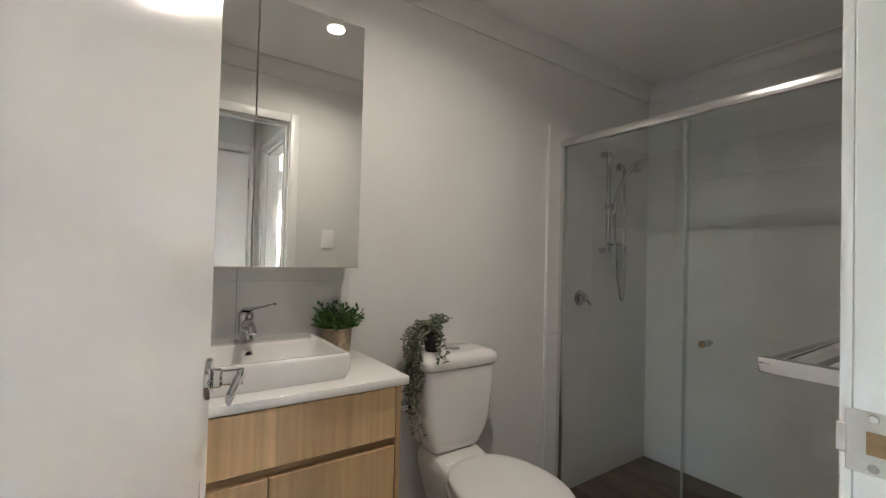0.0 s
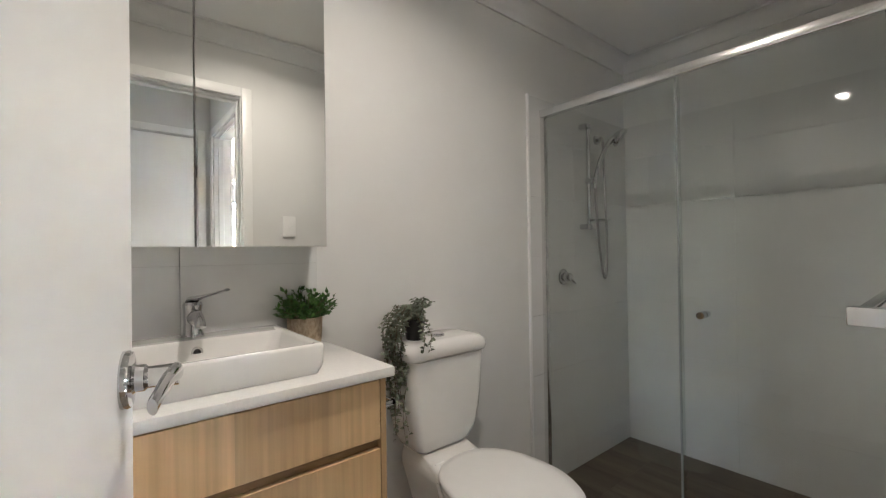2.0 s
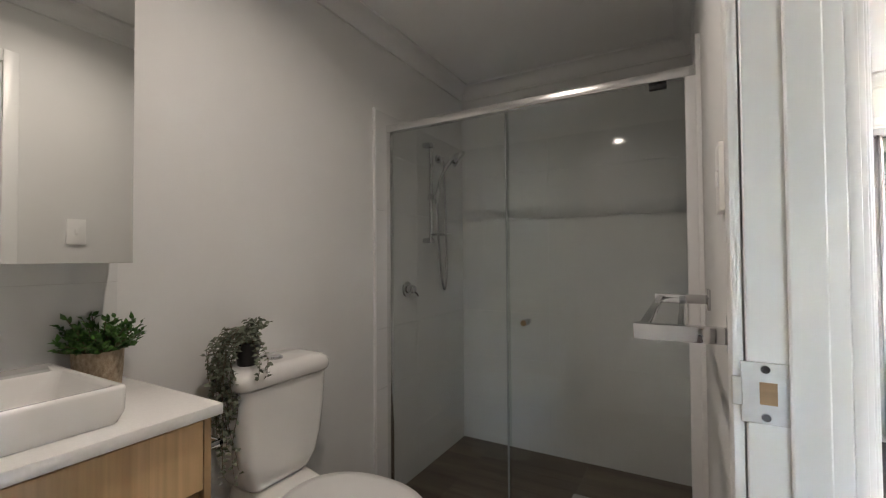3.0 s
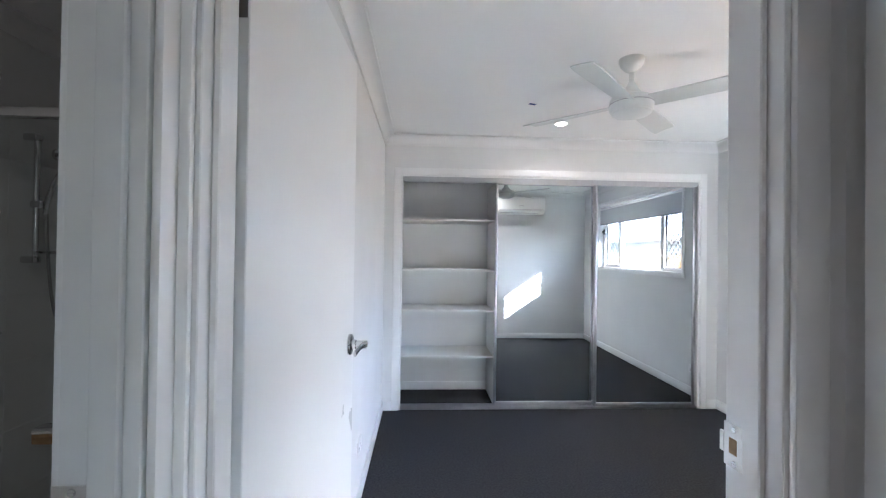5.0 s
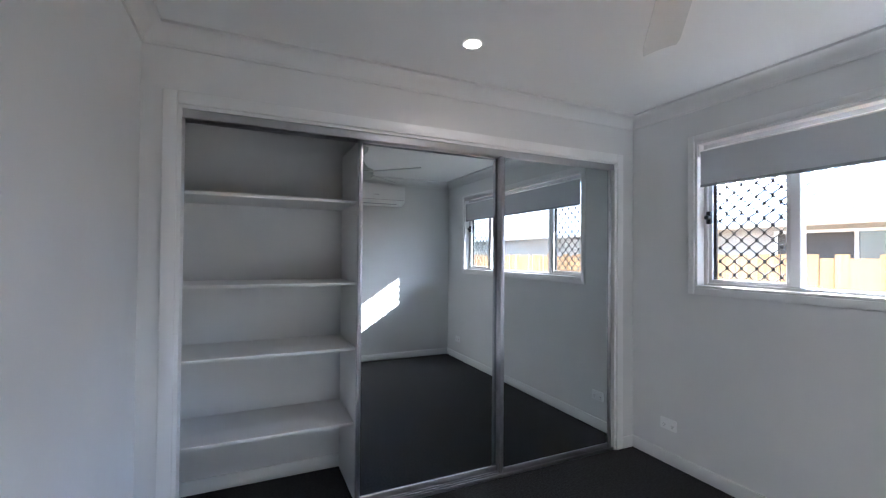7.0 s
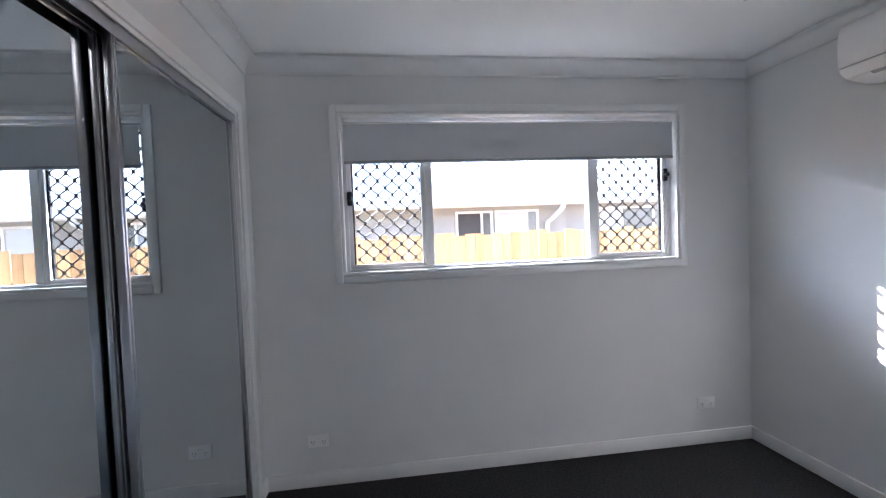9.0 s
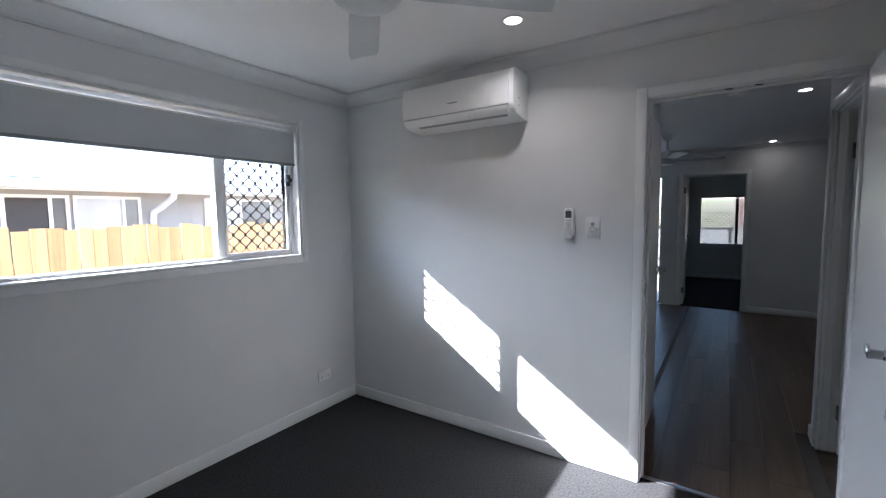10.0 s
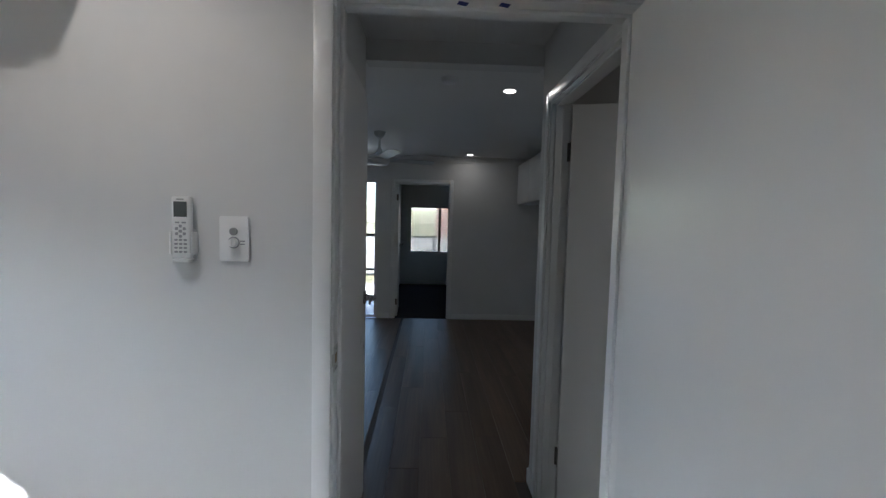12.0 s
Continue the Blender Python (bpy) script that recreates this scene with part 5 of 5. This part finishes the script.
# ---- outside ----
fence = thing("paling_fence", (4.6, 1.0, -0.30), "treated pine paling fence between the two houses", "fence")
part("rail", box(4.62, 4.66, -7.0, 9.0, -0.05, 0.03), M_PALING, fence)
part("rail", box(4.62, 4.66, -7.0, 9.0, 1.05, 1.13), M_PALING, fence)
pal = [mesh_of("paling", box(-0.008, 0.008, -0.049, 0.049, 0.0, h, r=0.002, seg=1), M_PALING) for h in (1.68, 1.70, 1.715)]
for k in range(158):
    o = new("paling", pal[rng.randrange(3)])
    o.parent = fence
    o.matrix_parent_inverse = BASE[fence].inverted()
    o.location = (4.605 + rng.uniform(-0.004, 0.004), -7.0 + 0.1015 * k, -0.30)
    o.rotation_euler = (radians(rng.uniform(-0.4, 0.4)), 0, radians(rng.uniform(-1.5, 1.5)))

rear = thing("rear_house", (-2.2, -15.0, -0.3), "red brown brick house beyond the far bedroom", "house")
part("wall", box(-6.0, -0.10, -15.2, -15.0, -0.30, 2.7), M_BRICK, rear, "red brown brickwork")
part("fascia", box(-6.2, 0.10, -14.72, -14.69, 2.62, 2.80), M_TRIM, rear)
part("soffit", box(-6.2, 0.10, -15.0, -14.72, 2.62, 2.64), M_TRIM, rear)
railing = thing("yard_railing", (0, -11.2, -0.30), "dark metal railing across the back yard", "railing")
part("rail", box(-6, 6, -11.22, -11.18, 0.98, 1.02), M_BLACK, railing)
part("rail", box(-6, 6, -11.22, -11.18, -0.16, -0.12), M_BLACK, railing)
for k in range(9):
    part("post", box(-6 + 1.5 * k - 0.03, -6 + 1.5 * k + 0.03, -11.23, -11.17, -0.30, 1.05), M_BLACK, railing)
back = thing("rear_fence", (0, -12.5, -0.30), "pale rendered fence beyond the far rooms", "fence")
part("boards", box(-9, 9, -12.55, -12.5, -0.30, 0.95), M_CREAM, back)

WX = 7.45
house = thing("neighbour_house", (WX, 1, -0.3), "pale grey rendered neighbouring house with a pale steel roof", "house")
part("wall", box(WX, WX + 0.2, -14, 16, -0.30, 2.0), M_CREAM, house)
part("soffit", box(6.98, WX, -14.4, 16.4, 1.86, 1.875), M_TRIM, house)
part("fascia", box(6.96, 6.98, -14.4, 16.4, 1.83, 1.98), M_TRIM, house)
part("gutter", box(6.84, 6.96, -14.4, 16.4, 1.845, 1.955, r=0.015), M_FRAME, house)
bm = bmesh.new()
rise = math.tan(radians(21))
for k in range(154):
    y = -14.4 + 0.2 * k
    for a, b, h in ((0, 0.10, 0.0), (0.10, 0.13, 0.028), (0.13, 0.2, 0.0)):
        v = [bm.verts.new(q) for q in ((6.88, y + a, 1.97 + h), (6.88, y + b, 1.97 + h), (12.5, y + b, 1.97 + h + 5.62 * rise), (12.5, y + a, 1.97 + h + 5.62 * rise))]
        bm.faces.new(v)
        if h:
            for s, t in ((v[0], v[3]), (v[1], v[2])):
                lo = [bm.verts.new(q.co - Vector((0, 0, h))) for q in (s, t)]
                bm.faces.new((s, t, lo[1], lo[0]))
part("roof", bm, M_ROOF, house, "pale ribbed steel roof")
for y0, y1, at, dark in ((0.46, 1.12, 0.30, True), (-0.38, 0.42, 0.28, False), (-2.6, -1.32, 0.5, False), (3.2, 4.6, 0.3, True)):
    ym = y0 + at * (y1 - y0)
    w = part("window", multi([(WX - 0.03, WX + 0.01, y0, y0 + 0.04, 0.7, 1.79), (WX - 0.03, WX + 0.01, y1 - 0.04, y1, 0.7, 1.79), (WX - 0.03, WX + 0.01, y0 + 0.04, y1 - 0.04, 1.75, 1.79),
        (WX - 0.03, WX + 0.01, y0 + 0.04, y1 - 0.04, 0.7, 0.74), (WX - 0.03, WX + 0.01, ym - 0.02, ym + 0.02, 0.74, 1.75)]), M_FRAME, house)
    part("pane", box(WX - 0.008, WX - 0.003, ym + 0.02, y1 - 0.04, 0.74, 1.75), M_FARGLASS if dark else M_CURTAIN, w, "dark screened pane" if dark else "pale curtained pane")
    part("pane", box(WX - 0.008, WX - 0.003, y0 + 0.04, ym - 0.02, 0.74, 1.75), M_SCREEN, w, "grey glass pane")
bm = bmesh.new()
sweep(bm, [(6.90, -0.62, 1.86), (6.92, -0.62, 1.78), (7.20, -0.55, 1.62), (7.36, -0.52, 1.56), (7.39, -0.52, 1.45), (7.39, -0.52, -0.30)], 0.045, seg=12)
part("downpipe", bm, M_FRAME, house, "white downpipe with a swan neck")

# ---- floors and wall tiles, piece by piece ----
fl = solid("floor_living", multi([(LX0, LX1, LY0, HY0, -0.045, -0.008), (RX0, HX1, HY0, -0.055, -0.045, -0.008), (-0.16, 0.67, LY0 - 0.055, LY0, -0.045, -0.008)]), M_DGROUT, "brown timber look plank floor of hall and living room", "floor")
pc = {}
for k in range(29):
    x0, x1 = max(LX0, -1.80 + 0.18 * k), min(LX1, -1.80 + 0.18 * (k + 1))
    y = LY0 - rng.uniform(0, 1.1)
    end = -0.056 if RX0 - 0.02 <= x0 and x1 <= HX1 + 0.10 else HY0
    if end > HY0:
        x0, x1 = max(x0, RX0), min(x1, HX1)
    while y < end:
        y0, y1 = max(y, LY0), min(y + 1.22, end)
        y += 1.22
        w, h = round(x1 - x0 - 0.0012, 4), round(y1 - y0 - 0.0012, 4)
        if w < 0.01 or h < 0.02:
            continue
        if (w, h) not in pc:
            pc[(w, h)] = mesh_of("plank", box(-w / 2, w / 2, -h / 2, h / 2, -0.0078, 0.0, r=0.0010, seg=1), M_PLANK)
        o = new("plank", pc[(w, h)])
        o.parent, o.location = fl, ((x0 + x1) / 2, (y0 + y1) / 2, 0)
solid("threshold_bedroom", box(-0.404, 0.409, -0.075, -0.045, 0.0, 0.006, r=0.002), M_ALU, "narrow metal carpet bar in the bedroom doorway", "threshold")

fb = solid("floor_bathroom", box(BX0, RX0, BY0, BY1, -0.045, -0.020), M_DGROUT, "brown timber look tiled bathroom floor", "floor")
tiles(fb, "z", -0.012, 0, 0, 0, 0, steps(BX0, BX1, -1.70, 0.60), steps(BY0, BY1, -1.0, 0.20), d=0.008, material=M_FTILE)
tiles(fb, "z", -0.006, 0, 0, 0, 0, [BX1, RX0], [-0.945, -0.17], d=0.013, material=M_FTILE)
ws = solid("shower_wall_tiling", multi([(BX0 + 0.0005, BX0 + 0.004, 0.892, BY1, -0.02, 1.966), (BX0, BX1, BY1 - 0.004, BY1 - 0.0005, -0.02, 1.966), (BX1 - 0.004, BX1 - 0.0005, 0.892, BY1, -0.02, 1.966)]), M_GROUT, "pale grey tiled shower walls", "wall tiles")
rows_z = steps(-0.012, 1.966, 0.26, 0.30)
tiles(ws, "X", BX0 + 0.003, 0, 0, 0, 0, steps(0.892, BY1 - 0.012, 1.265, 0.60), rows_z, d=0.009)
tiles(ws, "y", BY1 - 0.003, 0, 0, 0, 0, steps(BX0 + 0.012, BX1 - 0.012, -1.33, 0.60), rows_z, d=0.009)
tiles(ws, "x", BX1 - 0.003, 0, 0, 0, 0, steps(0.892, BY1 - 0.012, 1.265, 0.60), rows_z, d=0.009)
part("edge_trim", box(BX0 + 0.0003, BX0 + 0.015, 0.880, 0.892, 0.0, 1.972, r=0.002), M_FRAME, ws, "white tile edge trim")
part("edge_trim", box(BX1 - 0.015, BX1 - 0.0003, 0.880, 0.892, 0.0, 1.972, r=0.002), M_FRAME, ws, "white tile edge trim")
sb = solid("splashback_tiling", box(BX0 + 0.0005, BX0 + 0.004, -0.975, -0.218, 0.902, 1.212), M_GROUT, "pale grey tiled splashback above the vanity", "wall tiles")
tiles(sb, "X", BX0 + 0.003, 0, 0, 0, 0, [-0.975, -0.608, -0.218], [0.903, 1.158, 1.212], d=0.008)
sk = solid("baseboard_bathroom", multi([(BX0, BX0 + 0.004, -0.20, 0.880, -0.012, 0.098), (BX1 - 0.004, BX1, -0.11, 0.880, -0.012, 0.098), (BX0, BX1, BY0, BY0 + 0.004, -0.012, 0.098)]), M_DGROUT, "brown tile skirting in the bathroom", "skirting board")
tiles(sk, "X", BX0 + 0.003, 0, 0, 0, 0, steps(-0.20, 0.880, 0.28, 0.60), [-0.012, 0.10], d=0.009, material=M_FTILE)
tiles(sk, "x", BX1 - 0.003, 0, 0, 0, 0, steps(-0.105, 0.880, 0.28, 0.60), [-0.012, 0.10], d=0.009, material=M_FTILE)
